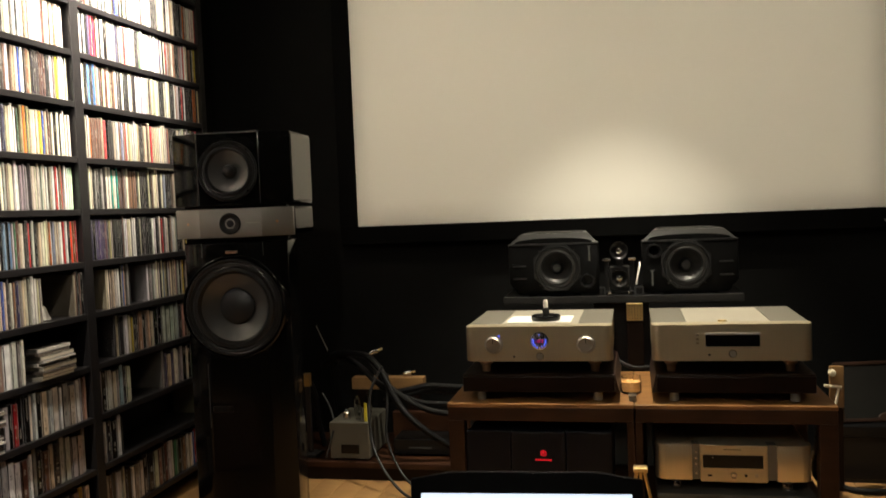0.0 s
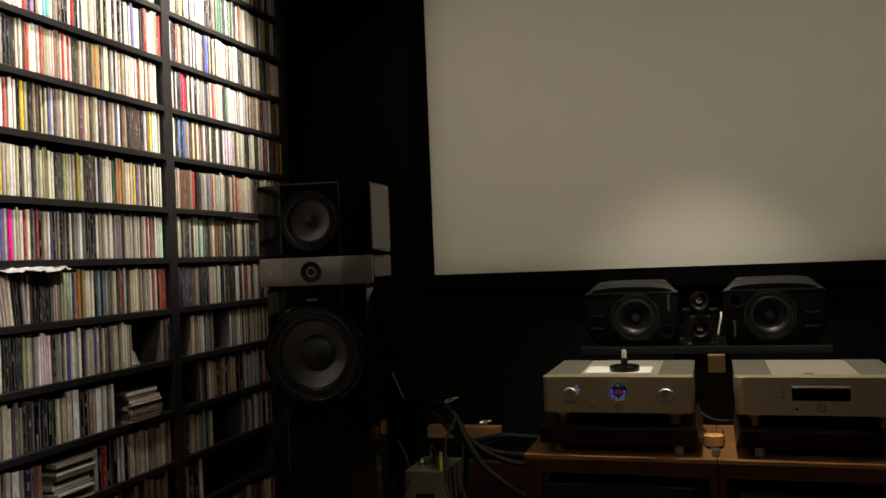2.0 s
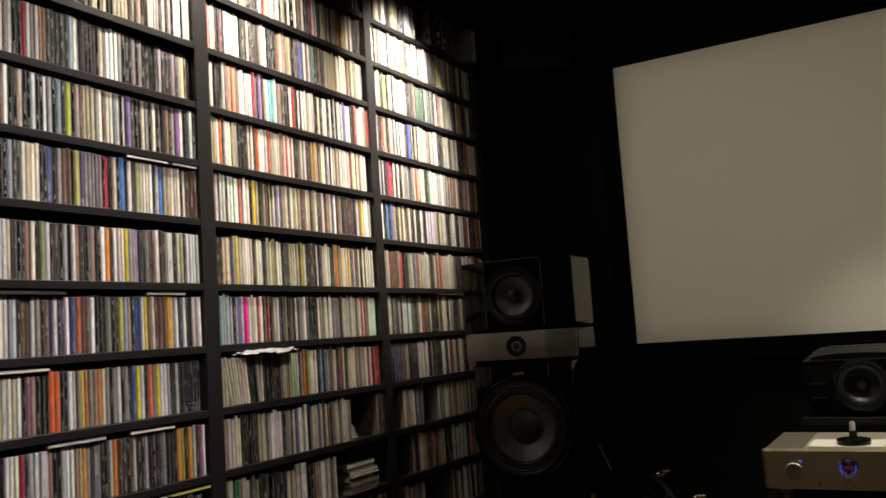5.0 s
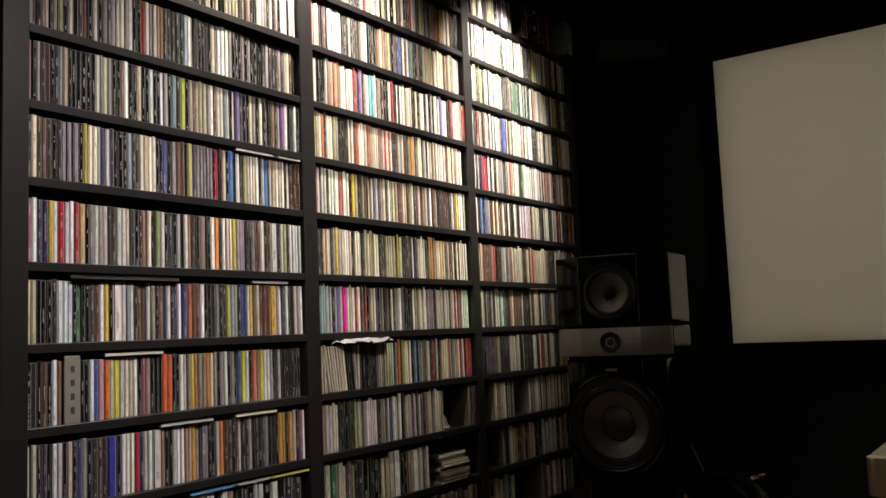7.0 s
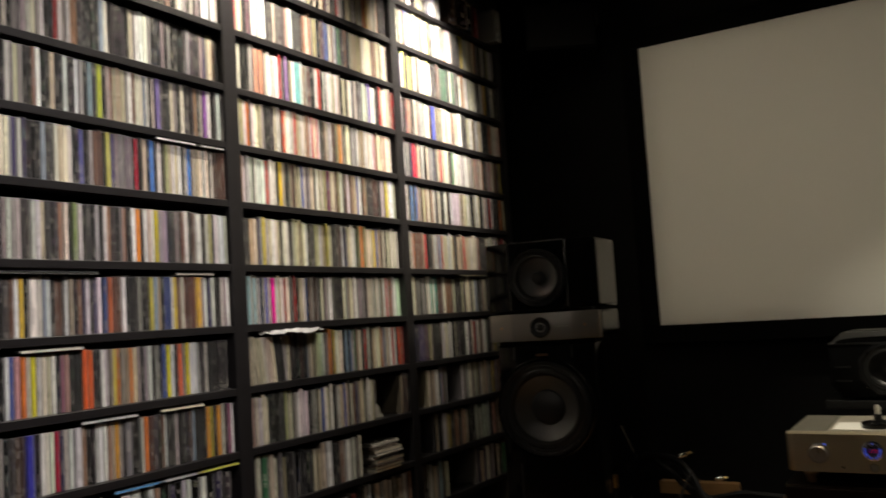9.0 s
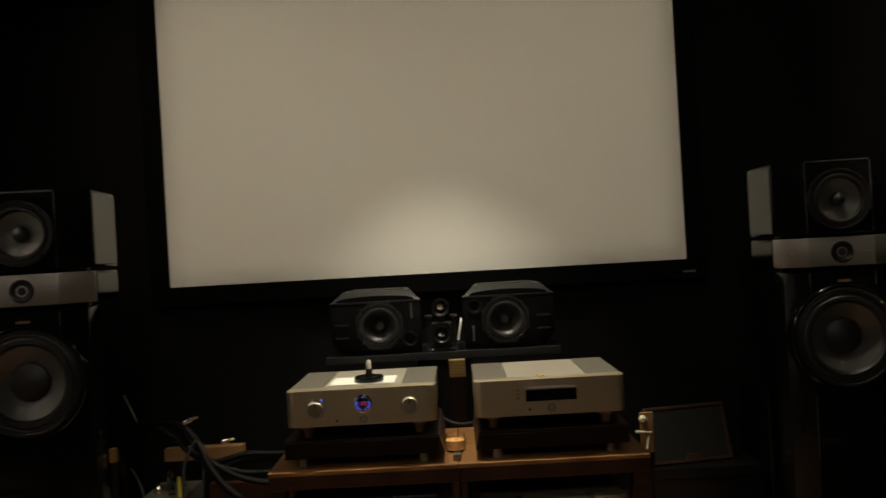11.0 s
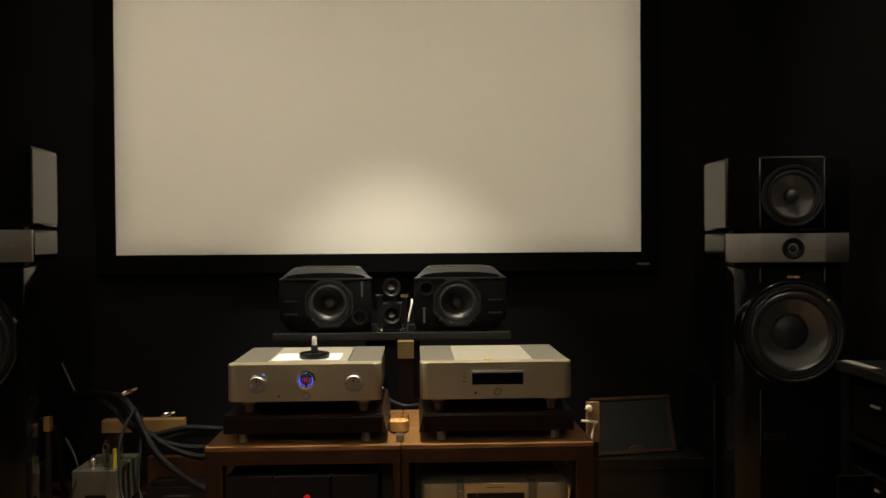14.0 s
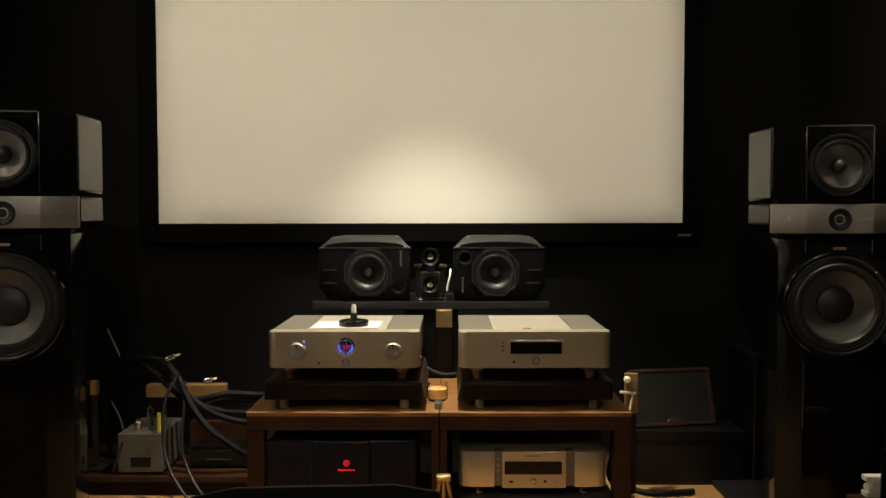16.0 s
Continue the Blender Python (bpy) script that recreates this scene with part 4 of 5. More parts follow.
part("dial_face", lathe([(0.0222, 0.0012), (0.012, 0.0026), (0, 0.003)], facing(0.2255, -0.0005, 0.0985), 32), DIAL_METAL, dial, "domed silver dial face", True)
for k in (165, 180, 195, 210, 225, 250, 290, 315, 330, 345, 0, 15, 90):
    a = radians(k)
    part("dial_mark", box(0.2255 + 0.0188 * math.cos(a) - 0.0016, 0.2255 + 0.0188 * math.cos(a) + 0.0016, -0.0042, -0.0020, 0.0985 + 0.0188 * math.sin(a) - 0.0014, 0.0985 + 0.0188 * math.sin(a) + 0.0014), BLUE_GLOW, dial, "blue glowing mark")
part("readout", box(0.2255 - 0.0165, 0.2255 + 0.0165, -0.0046, -0.0030, 0.0925, 0.1040), VIOLET_GLOW, dial, "dark violet readout window")
figures = bpy.data.curves.new("figures", "FONT")
figures.body, figures.size, figures.align_x, figures.extrude = "-37.2", 0.0118, "CENTER", 0.0002
maker = new("figures", figures)
bpy.context.view_layer.update()
digits = new("figures", bpy.data.meshes.new_from_object(maker.evaluated_get(bpy.context.evaluated_depsgraph_get())))
bpy.data.objects.remove(maker)
digits.name = "figures"
digits.data.materials.clear()
digits.data.materials.append(RED_GLOW)
digits.parent, digits.matrix_basis = dial, Matrix.Translation((0.2262, -0.0049, 0.0943)) @ FACE
tagged(digits, "red glowing figures")
part("emblem", lathe([(0.0098, 0.0), (0.0098, 0.002), (0.0082, 0.0024), (0.0078, 0.0008), (0, 0.0008)], facing(0.2255, -0.0005, 0.0525), 28), STEEL, pre, "", True)
part("emblem_groove", lathe([(0.0112, 0.0003), (0.0098, 0.0006)], facing(0.2255, -0.0005, 0.0525), 28), DARK_WOOD, pre)
part("power_lamp", lathe([(0.0035, 0.0), (0.003, 0.0015), (0, 0.002)], facing(0.104, -0.0005, 0.1135), 12), BLUE_GLOW, pre, "small blue lamp")
part("sensor", lathe([(0.0035, 0.0), (0.003, 0.001), (0, 0.001)], facing(0.148, -0.0005, 0.0515), 12), DARK_CONE, pre)

cdp = component("disc_player", "champagne disc player with dark display above the rack", -0.085, 2.40, BZ)
part("display", box(0.150, 0.298, -0.0015, 0.001, 0.078, 0.112, 0.0006, 1), DISPLAY, cdp, "dark display window")
part("disc_tray", box(0.150, 0.298, -0.006, 0.001, 0.1125, 0.1180, 0.0012, 2), SILVER, cdp, "bright silver disc tray")
part("emblem", lathe([(0.0095, 0.0), (0.0095, 0.002), (0.0075, 0.0025), (0.007, 0.001), (0, 0.001)], facing(0.224, -0.0005, 0.0575), 24), STEEL, cdp, "", True)
part("emblem_groove", lathe([(0.0112, 0.0003), (0.0095, 0.0006)], facing(0.224, -0.0005, 0.0575), 28), DARK_WOOD, cdp)
for z in (0.110, 0.098, 0.086):
    part("button", box(0.124, 0.132, -0.002, 0.001, z, z + 0.0035, 0.0006, 1), CHROME, cdp)
part("sensor", lathe([(0.004, 0.0), (0.0035, 0.001), (0, 0.001)], facing(0.160, -0.0005, 0.0545), 12), DARK_CONE, cdp)
part("name_bar", box(0.205, 0.243, -0.0006, 0.001, 0.1268, 0.1282), STEEL, cdp)

# paper sheet, puck and lens brush on the preamplifier
TOPZ = BZ + 0.1418
tagged(part("paper_sheet", box(-0.520, -0.322, 2.485, 2.63, TOPZ, TOPZ + 0.0012), PAPER), "white sheet of paper lying on the preamplifier", "paper")
puck = thing("record_puck", "black round puck lying on white paper on the preamplifier", "puck", pose(-0.402, 2.535, TOPZ + 0.0012))
part("puck_base", lathe([(0, 0), (0.044, 0), (0.046, 0.004), (0.046, 0.012), (0.043, 0.016), (0.03, 0.0185), (0, 0.019)], seg=40), GLOSS, puck, smooth=True)
part("puck_handle", lathe([(0, 0.0191), (0.011, 0.0192), (0.0105, 0.036), (0.0095, 0.038), (0, 0.0385)], seg=20), MATTE, puck, smooth=True)
part("handle_tip", lathe([(0, 0.0386), (0.0075, 0.0387), (0.0075, 0.058), (0.0055, 0.064), (0, 0.065)], seg=20), PAPER, puck, "pale handle tip", smooth=True)
# small amber piece on the player
tagged(part("amber_tag", prism([(-0.012, -0.01), (0.008, -0.012), (0.014, 0.004), (0.002, 0.014), (-0.012, 0.008)], 0, 0.005, 0.0015), BRASS), "small golden token lying on the disc player", "token").matrix_basis = pose(0.118, 2.47, TOPZ - 0.0012)

# power amplifier
amp = thing("power_amplifier", "black power amplifier with glowing red emblem in the rack", "hifi component", pose(-0.635, 2.372, 0.095))
part("amp_body", box(0, 0.425, 0.03, 0.42, 0.018, 0.235, 0.003), AMP_BLACK, amp)
part("front_panel", box(-0.004, 0.13, 0, 0.03, 0.016, 0.238, 0.004), AMP_BLACK, amp)
part("front_panel", box(0.132, 0.293, -0.004, 0.03, 0.016, 0.238, 0.004), AMP_BLACK, amp)
part("front_panel", box(0.295, 0.429, 0, 0.03, 0.016, 0.238, 0.004), AMP_BLACK, amp)
for x in (0.04, 0.385):
    for y in (0.05, 0.37):
        part("foot", lathe([(0, 0), (0.02, 0), (0.022, 0.016), (0, 0.0161)], Matrix.Translation((x, y, 0.0005)), 16), RUBBER, amp)
AX, AZ = 0.228, 0.1745
hexa = lambda r: [(AX + r * math.sin(radians(60 * k)), AZ + r * math.cos(radians(60 * k))) for k in range(6)]
bm = bmesh.new()
rim_out, rim_in = [[bm.verts.new((x, -0.0052, zz)) for x, zz in hexa(r)] for r in (0.0095, 0.0066)]
back_out, back_in = [[bm.verts.new((x, -0.0042, zz)) for x, zz in hexa(r)] for r in (0.0095, 0.0066)]
for k in range(6):
    j = (k + 1) % 6
    bm.faces.new((rim_out[k], rim_out[j], rim_in[j], rim_in[k]))
    bm.faces.new((rim_out[k], back_out[k], back_out[j], rim_out[j]))
    bm.faces.new((rim_in[k], rim_in[j], back_in[j], back_in[k]))
part("emblem", bm, RED_GLOW, amp, "glowing red hexagon ring emblem")
part("emblem_mark", box(AX - 0.0035, AX + 0.0035, -0.0052, -0.0042, AZ - 0.0012, AZ + 0.0012), RED_GLOW, amp)
part("emblem_mark", box(AX - 0.001, AX + 0.001, -0.0052, -0.0042, AZ + 0.0014, AZ + 0.0045), RED_GLOW, amp)
for k in range(8):
    part("letter_bar", box(AX - 0.024 + 0.0061 * k, AX - 0.024 + 0.0061 * k + 0.0046, -0.0050, -0.0042, 0.1525, 0.1525 + (0.0042, 0.0036)[k % 2]), RED_GLOW, amp)

# player in the lower bay
tagged(part("base_slab", box(-0.082, 0.352, 2.375, 2.80, 0.0955, 0.157, 0.003), MESH_GREY), "grey stone slab on the lower rack shelf", "slab")
sa = thing("disc_player", "champagne disc player with stepped rounded front in the lower rack", "hifi component", pose(-0.086, 2.385, 0.157))
part("chassis_body", box(0.006, 0.422, 0.0505, 0.38, 0.042, 0.139, 0.002), CHAMPAGNE, sa)
part("side_cheek", prism([(0.104, 0.0), (0.104, 0.05), (0.001, 0.05), (0.001, 0.034), (0.004, 0.018), (0.012, 0.008), (0.028, 0.002)][::-1], 0.038, 0.141, 0.002), CHAMPAGNE, sa, "rounded champagne cheek", True)
part("side_cheek", prism([(0.336, 0.0), (0.404, 0.002), (0.420, 0.008), (0.428, 0.018), (0.431, 0.034), (0.431, 0.05), (0.336, 0.05)], 0.038, 0.141, 0.002), CHAMPAGNE, sa, "rounded champagne cheek", True)
for x0, x1 in ((0.1045, 0.1255), (0.3105, 0.3355)):
    part("recess", box(x0, x1, 0.010, 0.05, 0.039, 0.140), CHAMP_CHEEK, sa, "darker recessed strip")
part("centre_panel", box(0.126, 0.310, -0.004, 0.05, 0.036, 0.143, 0.0025), CHAMPAGNE, sa, "raised centre panel")
part("display", box(0.133, 0.298, -0.0052, -0.003, 0.076, 0.114, 0.0006, 1), DISPLAY, sa, "dark display window")
part("display_dash", box(0.160, 0.163, -0.0056, -0.0053, 0.106, 0.108), STEEL, sa)
part("name_bar", box(0.190, 0.238, -0.0046, -0.0038, 0.1285, 0.1315), CHAMP_CHEEK, sa)
part("emblem", lathe([(0.0095, 0.0), (0.0095, 0.002), (0.0075, 0.0025), (0.006, 0.001), (0, 0.001)], facing(0.217, -0.004, 0.055), 24), CHROME, sa)
part("button", box(0.146, 0.158, -0.0055, -0.0035, 0.052, 0.0575, 0.0006, 1), MATTE, sa)
part("button", lathe([(0.0042, 0.0), (0.004, 0.002), (0, 0.002)], facing(0.250, -0.004, 0.056), 14), MATTE, sa)
part("button", lathe([(0.0055, 0.0), (0.005, 0.002), (0, 0.0024)], facing(0.279, -0.004, 0.056), 16), KNOB, sa)
for z in (0.118, 0.100, 0.083, 0.056):
    part("button", lathe([(0.0032, 0.0), (0.003, 0.0022), (0, 0.0026)], facing(0.115, 0.010, z), 12), CHROME, sa)
for x in (0.062, 0.368):
    for y in (0.05, 0.33):
        part("foot", lathe([(0, 0.0), (0.016, 0.0), (0.018, 0.006), (0.014, 0.02), (0.019, 0.03), (0.018, 0.0378), (0, 0.0379)], Matrix.Translation((x, y, 0.0004)), 20), CHROME, sa, "", True)

# glass jar lamp between the racks and a cable clip
jar = thing("glass_jar", "small clear glass jar with amber contents on the rack", "jar", pose(-0.148, 2.52, 0.4182))
glass_body = part("jar_body", lathe([(0, 0.001), (0.026, 0.001), (0.031, 0.006), (0.032, 0.035), (0.029, 0.046), (0.029, 0.052), (0.0275, 0.052), (0.0275, 0.046), (0.0302, 0.034), (0.029, 0.007), (0.024, 0.004), (0, 0.004)], seg=36), GLASS, jar, smooth=True)
glass_body.visible_shadow = False
part("jar_contents", lathe([(0, 0.0045), (0.024, 0.0045), (0.0285, 0.009), (0.0288, 0.036), (0, 0.037)], seg=32), AMBER, jar, "amber contents", smooth=True)
tagged(part("chrome_weight", box(-0.156, -0.132, 2.395, 2.43, 0.4185, 0.4385, 0.004), KNOB), "small chrome weight on the rack edge", "weight")

# brass tripod in front of the racks
tri = thing("mini_tripod", "small brass tripod standing before the wooden racks", "tripod", pose(-0.128, 2.30, 0.0))
part("tripod_head", box(-0.02, 0.02, -0.015, 0.015, 0.242, 0.258, 0.004), BRASS, tri)
for a in (90, 210, 330):
    part("tripod_leg", tube([(0.012 * math.cos(radians(a)), 0.012 * math.sin(radians(a)), 0.243), (0.07 * math.cos(radians(a)), 0.07 * math.sin(radians(a)), 0.004)], 0.005, 10, None, 2), BRASS, tri)

# ---- centre loudspeakers on their stand ----
CY = 3.05
st = thing("speaker_stand", "black stand holding the centre loudspeakers below the screen", "stand", pose(-0.178, CY, 0))
part("stand_top", box(-0.418, 0.418, -0.10, 0.20, 0.644, 0.672, 0.002), MONITOR_EDGE, st)
part("stand_column", box(-0.10, 0.10, 0.0, 0.12, 0.03, 0.6435, 0.004), MATTE, st)
part("stand_base", box(-0.25, 0.25, -0.06, 0.22, 0.0, 0.0295, 0.004), MATTE, st)


def monitor(x, flip):
    s = thing("centre_loudspeaker", "black angular monitor loudspeaker with single cone and port", "loudspeaker", pose(x, CY - 0.09, 0.6725), "centre loudspeakers")
    f = flip
    outer = -0.128 if f > 0 else 0.128
    pts = sorted([(outer, 0.006), (-f * -0.160, 0.006)]) + [(0.163, 0.05), (0.163, 0.186), (-0.163, 0.186), (-0.163, 0.05)]
    bm = bmesh.new()
    fr = [bm.verts.new((px, 0.0, pz)) for px, pz in pts]
    bk = [bm.verts.new((px * 0.82, 0.24, pz)) for px, pz in pts]
    bm.faces.new(fr)
    bm.faces.new(bk[::-1])
    for i in range(6):
        j = (i + 1) % 6
        bm.faces.new((fr[i], fr[j], bk[j], bk[i]))
    bmesh.ops.bevel(bm, geom=bm.edges[:], offset=0.004, segments=2, profile=0.5, affect="EDGES")
    case = part("enclosure", bm, MONITOR_BLACK, s, "", True)
    cx, cz = 0.012 * f, 0.1025
    px, pz = cx + 0.108 * f, cz - 0.050 * f
    cut(case, [hole(cx, 0, cz, 0.075, 0.07), hole(px, 0, pz, 0.021, 0.06)])
    lip = part("top_lip", prism([(-0.165, -0.003), (0.165, -0.003), (0.136, 0.243), (-0.136, 0.243)], 0.1863, 0.1905, 0.001), MONITOR_EDGE, s, "", True)
    hood = bmesh.new()
    low = [hood.verts.new(q) for q in ((-0.158, 0.006, 0.191), (0.158, 0.006, 0.191), (0.132, 0.236, 0.191), (-0.132, 0.236, 0.191))]
    top = [hood.verts.new(q) for q in ((-0.120, 0.055, 0.226), (0.120, 0.055, 0.226), (0.108, 0.222, 0.226), (-0.108, 0.222, 0.226))]
    hood.faces.new(low[::-1])
    hood.faces.new(top)
    for i in range(4):
        j = (i + 1) % 4
        hood.faces.new((low[i], low[j], top[j], top[i]))
    bmesh.ops.bevel(hood, geom=hood.edges[:], offset=0.003, segments=2, profile=0.5, affect="EDGES")
    hood_ob = part("hood", hood, MONITOR_EDGE, s, "", True)
    arch = [(-0.138, 0.0), (0.138, 0.0)] + [(0.138 * math.cos(math.pi * k / 14), 0.004 + 0.015 * math.sin(math.pi * k / 14)) for k in range(15)]
    bm = prism([(a, -b) for a, b in arch], 0.0, 0.045)
    bm.transform(Matrix.Translation((0, 0.003, 0.1912)) @ pose(0, 0, 0, -90, 0, 0))
    # black slab on the hood's front stands for the recess's shade
    part("hood_slot_shade", bm, VELVET, hood_ob, "raised black arch standing for the shade in a curved slot")
    top_plate = prism([(-0.104, 0.075), (0.104, 0.075), (0.094, 0.21), (-0.094, 0.21)], 0.2262, 0.2285, 0.001)
    part("hood_plate", top_plate, MATTE, hood_ob)
    for qx in (-0.08, 0.08):
        part("rubber_pad", box(qx - 0.015, qx + 0.015, 0.02, 0.05, 0.0, 0.0062), RUBBER, s)
        part("rubber_pad", box(qx - 0.012, qx + 0.012, 0.19, 0.22, 0.0, 0.0062), RUBBER, s)
    oct_plate = [(cx + 0.0905 * math.cos(radians(22.5 + 45 * k)), cz + 0.0905 * math.sin(radians(22.5 + 45 * k))) for k in range(8)]
    inner = [(cx + 0.078 * math.cos(radians(7.5 * k)), cz + 0.078 * math.sin(radians(7.5 * k))) for k in range(48)]
    rim = bmesh.new()
    ov = [rim.verts.new((a, -0.004, b)) for a, b in oct_plate]
    ob_ = [rim.verts.new((a, 0.001, b)) for a, b in oct_plate]
    iv = [rim.verts.new((a, -0.004, b)) for a, b in inner]
    for k in range(8):
        rim.faces.new((ov[k], ob_[k], ob_[(k + 1) % 8], ov[(k + 1) % 8]))
        run = [iv[(3 + 6 * k + n) % 48] for n in range(7)]
        rim.faces.new([ov[k], ov[(k + 1) % 8]] + run[::-1])
    part("driver_plate", rim, MONITOR_EDGE, s, "", False)
    driver("cone_driver", s, cx, -0.0045, cz, 0.0805, DARK_CONE, 0.3, "black cone driver", None)
    part("port", lathe([(0.027, 0.0), (0.027, 0.004), (0.0225, 0.0045), (0.0195, 0.0), (0.018, -0.05), (0, -0.05)], facing(px, -0.0005, pz), 28), SATIN, s, "", True)
    bx, b0 = cx + 0.116 * f, cz + (0.022 if f > 0 else -0.072)
    part("badge", box(bx - 0.003, bx + 0.003, -0.002, 0.001, b0, b0 + 0.050), MESH_GREY, s)
    part("badge_cap", box(bx - 0.006, bx + 0.006, -0.0025, 0.001, b0 + 0.0505, b0 + 0.0545), MESH_GREY, s)
    for zz in (0.062, 0.108):
        part("vent", box(cx - f * 0.135 - 0.024, cx - f * 0.135 + 0.024, -0.0018, 0.001, zz, zz + 0.006), MONITOR_EDGE, s)
    for k in (45, 135, 225, 315):
        part("screw", lathe([(0, 0.0060), (0.0018, 0.0056), (0.0024, 0.0035)], facing(cx + 0.088 * math.cos(radians(k)), -0.0005, cz + 0.088 * math.sin(radians(k))), 8), CHROME, s)
    return s


monitor(-0.411, 1)
monitor(0.063, -1)
tw = thing("tweeter_stack", "black horn and chrome tweeter stack between the centre loudspeakers", "loudspeaker", pose(-0.179, CY - 0.06, 0.6725))
part("stack_base", box(-0.05, 0.05, -0.03, 0.06, 0.0, 0.012, 0.003), SATIN, tw)
part("stack_block", box(-0.035, 0.035, -0.01, 0.06, 0.0125, 0.10, 0.004), MATTE, tw)
for z, r in ((0.06, 0.030), (0.158, 0.032)):
    part("horn", lathe([(0.012, 0.0), (0.02, 0.006), (r, 0.020), (r, 0.026), (r * 0.85, 0.024), (0.014, 0.006), (0.012, 0.004)], facing(0, -0.012, z), 32), SATIN, tw, "", True)
    part("horn_body", lathe([(0, -0.05), (0.026, -0.045), (0.030, 0.0), (0.02, 0.004), (0, 0.004)], facing(0, -0.011, z), 28), SATIN, tw, "", True)
    part("phase_ball", lathe([(0, 0.0), (0.010, 0.006), (0.013, 0.014), (0.010, 0.022), (0, 0.026)], facing(0, -0.014, z), 20), CHROME, tw, "chrome phase plug", True)
part("stack_neck", box(-0.012, 0.012, 0.0, 0.03, 0.1005, 0.132, 0.002), MATTE, tw)
for s in (-1, 1):
    part("side_post", box(s * 0.045 - 0.007, s * 0.045 + 0.007, -0.004, 0.012, 0.0125, 0.121, 0.002), SATIN, tw)
    part("clamp_arm", box(s * 0.045 - 0.014, s * 0.045 + 0.014, -0.010, 0.014, 0.1212, 0.130, 0.002), CHROME, tw, "chrome clamp")
    part("side_foot", box(s * 0.068 - 0.012, s * 0.068 + 0.012, -0.02, 0.05, 0.0, 0.024, 0.002), SATIN, tw)
    part("foot_knob", box(s * 0.036 - 0.006, s * 0.036 + 0.006, -0.036, -0.0305, 0.004, 0.012, 0.001), CHROME, tw)
for z in (0.031, 0.129):
    part("clamp_screw", box(-0.0055, 0.0055, -0.030, -0.020, z, z + 0.009, 0.001), CHROME, tw, "bright clamp screw")
part("lead", tube([(0.058, -0.01, 0.035), (0.062, -0.012, 0.06), (0.070, -0.008, 0.095), (0.071, 0.02, 0.11)], 0.0035, 8), PAPER, tw, "short white lead")
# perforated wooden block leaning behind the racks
blk = thing("perforated_block", "upright post darkened below for shade, with a drilled yellow plate, behind the racks", "wooden block", pose(-0.130, 2.875, 0.036))
# post below the plate is coloured dark to carry shade between the components
part("shaded_block_body", box(-0.028, 0.028, 0.002, 0.03, -0.036, 0.5545, 0.003), DARK_WOOD, blk)
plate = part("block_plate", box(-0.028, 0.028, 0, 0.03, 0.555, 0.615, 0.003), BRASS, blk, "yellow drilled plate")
# small raised dark discs stand for the shade in drilled holes
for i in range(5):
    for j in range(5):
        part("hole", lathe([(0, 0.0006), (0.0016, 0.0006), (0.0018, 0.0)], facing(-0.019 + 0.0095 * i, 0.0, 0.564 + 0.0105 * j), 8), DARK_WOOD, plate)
# ---- corner between the racks and the shelving ----
plat = thing("low_platform", "low reddish wooden platform on the floor by the wall", "platform", pose(-1.52, 2.88, 0))
part("platform_top", box(0, 0.80, 0, 0.42, 0.048, 0.07, 0.003), RACK_WOOD, plat)
part("platform_skirt", box(0.01, 0.79, 0.008, 0.03, 0.0, 0.0475, 0.002), DARK_WOOD, plat)
part("platform_skirt", box(0.01, 0.79, 0.39, 0.41, 0.0, 0.0475, 0.002), DARK_WOOD, plat)

psu = thing("valve_supply_box", "small grey metal box with glass valves on top", "hifi component", pose(-1.272, 2.895, 0.0705))
part("case", box(0, 0.155, 0, 0.24, 0.008, 0.145, 0.003), PSU_GREY, psu, "grey metal case")
part("name_plate", box(0.045, 0.115, -0.002, 0.001, 0.028, 0.062), DISPLAY, psu, "dark name plate")
for x, y in ((0.02, 0.02), (0.135, 0.02), (0.02, 0.22), (0.135, 0.22)):
    part("foot", lathe([(0, 0), (0.009, 0), (0.01, 0.0078), (0, 0.0079)], Matrix.Translation((x, y, 0)), 12), RUBBER, psu)
for x, y, h, r, mt in ((0.055, 0.05, 0.035, 0.014, CHROME), (0.075, 0.12, 0.07, 0.013, VALVE), (0.105, 0.17, 0.075, 0.012, VALVE), (0.10, 0.06, 0.055, 0.012, VALVE)):
    v = part("valve", lathe([(0, 0.1455), (r, 0.1455), (r, 0.1455 + h * 0.8), (r * 0.7, 0.1455 + h * 0.95), (0, 0.1455 + h)], Matrix.Translation((x, y, 0)), 20), mt, psu, "", True)
    part("valve_cap", lathe([(0, 0.146 + h), (r * 0.5, 0.146 + h), (r * 0.45, 0.152 + h), (0, 0.153 + h)], Matrix.Translation((x, y, 0)), 14), CHROME, v)
part("yellow_strip", box(0.134, 0.144, 0.02, 0.026, 0.1455, 0.215), YELLOW, psu, "yellow plastic strip")

plank = thing("wooden_plank", "light oak plank resting on blocks by the wall", "plank", pose(-1.265, 3.16, 0.0705))
part("plank_board", box(0, 0.30, 0, 0.05, 0.215, 0.262, 0.002), OAK, plank)
part("plank_post", box(0.02, 0.07, 0.005, 0.045, 0, 0.2145, 0.002), DARK_WOOD, plank)
part("plank_post", box(0.23, 0.28, 0.005, 0.045, 0, 0.2145, 0.002), DARK_WOOD, plank)
tagged(part("wooden_board", box(-1.09, -0.78, 3.13, 3.17, 0.0705, 0.200, 0.002), RACK_WOOD), "brown wooden board standing on edge on the platform", "board")
device = thing("flat_black_box", "flat black box with small feet lying on the platform", "box", pose(-1.045, 2.97, 0.0705))
part("box_body", box(0, 0.245, 0, 0.13, 0.008, 0.066, 0.004), SATIN, device)
part("box_label", box(0.06, 0.15, -0.001, 0.001, 0.030, 0.036), MESH_GREY, device)
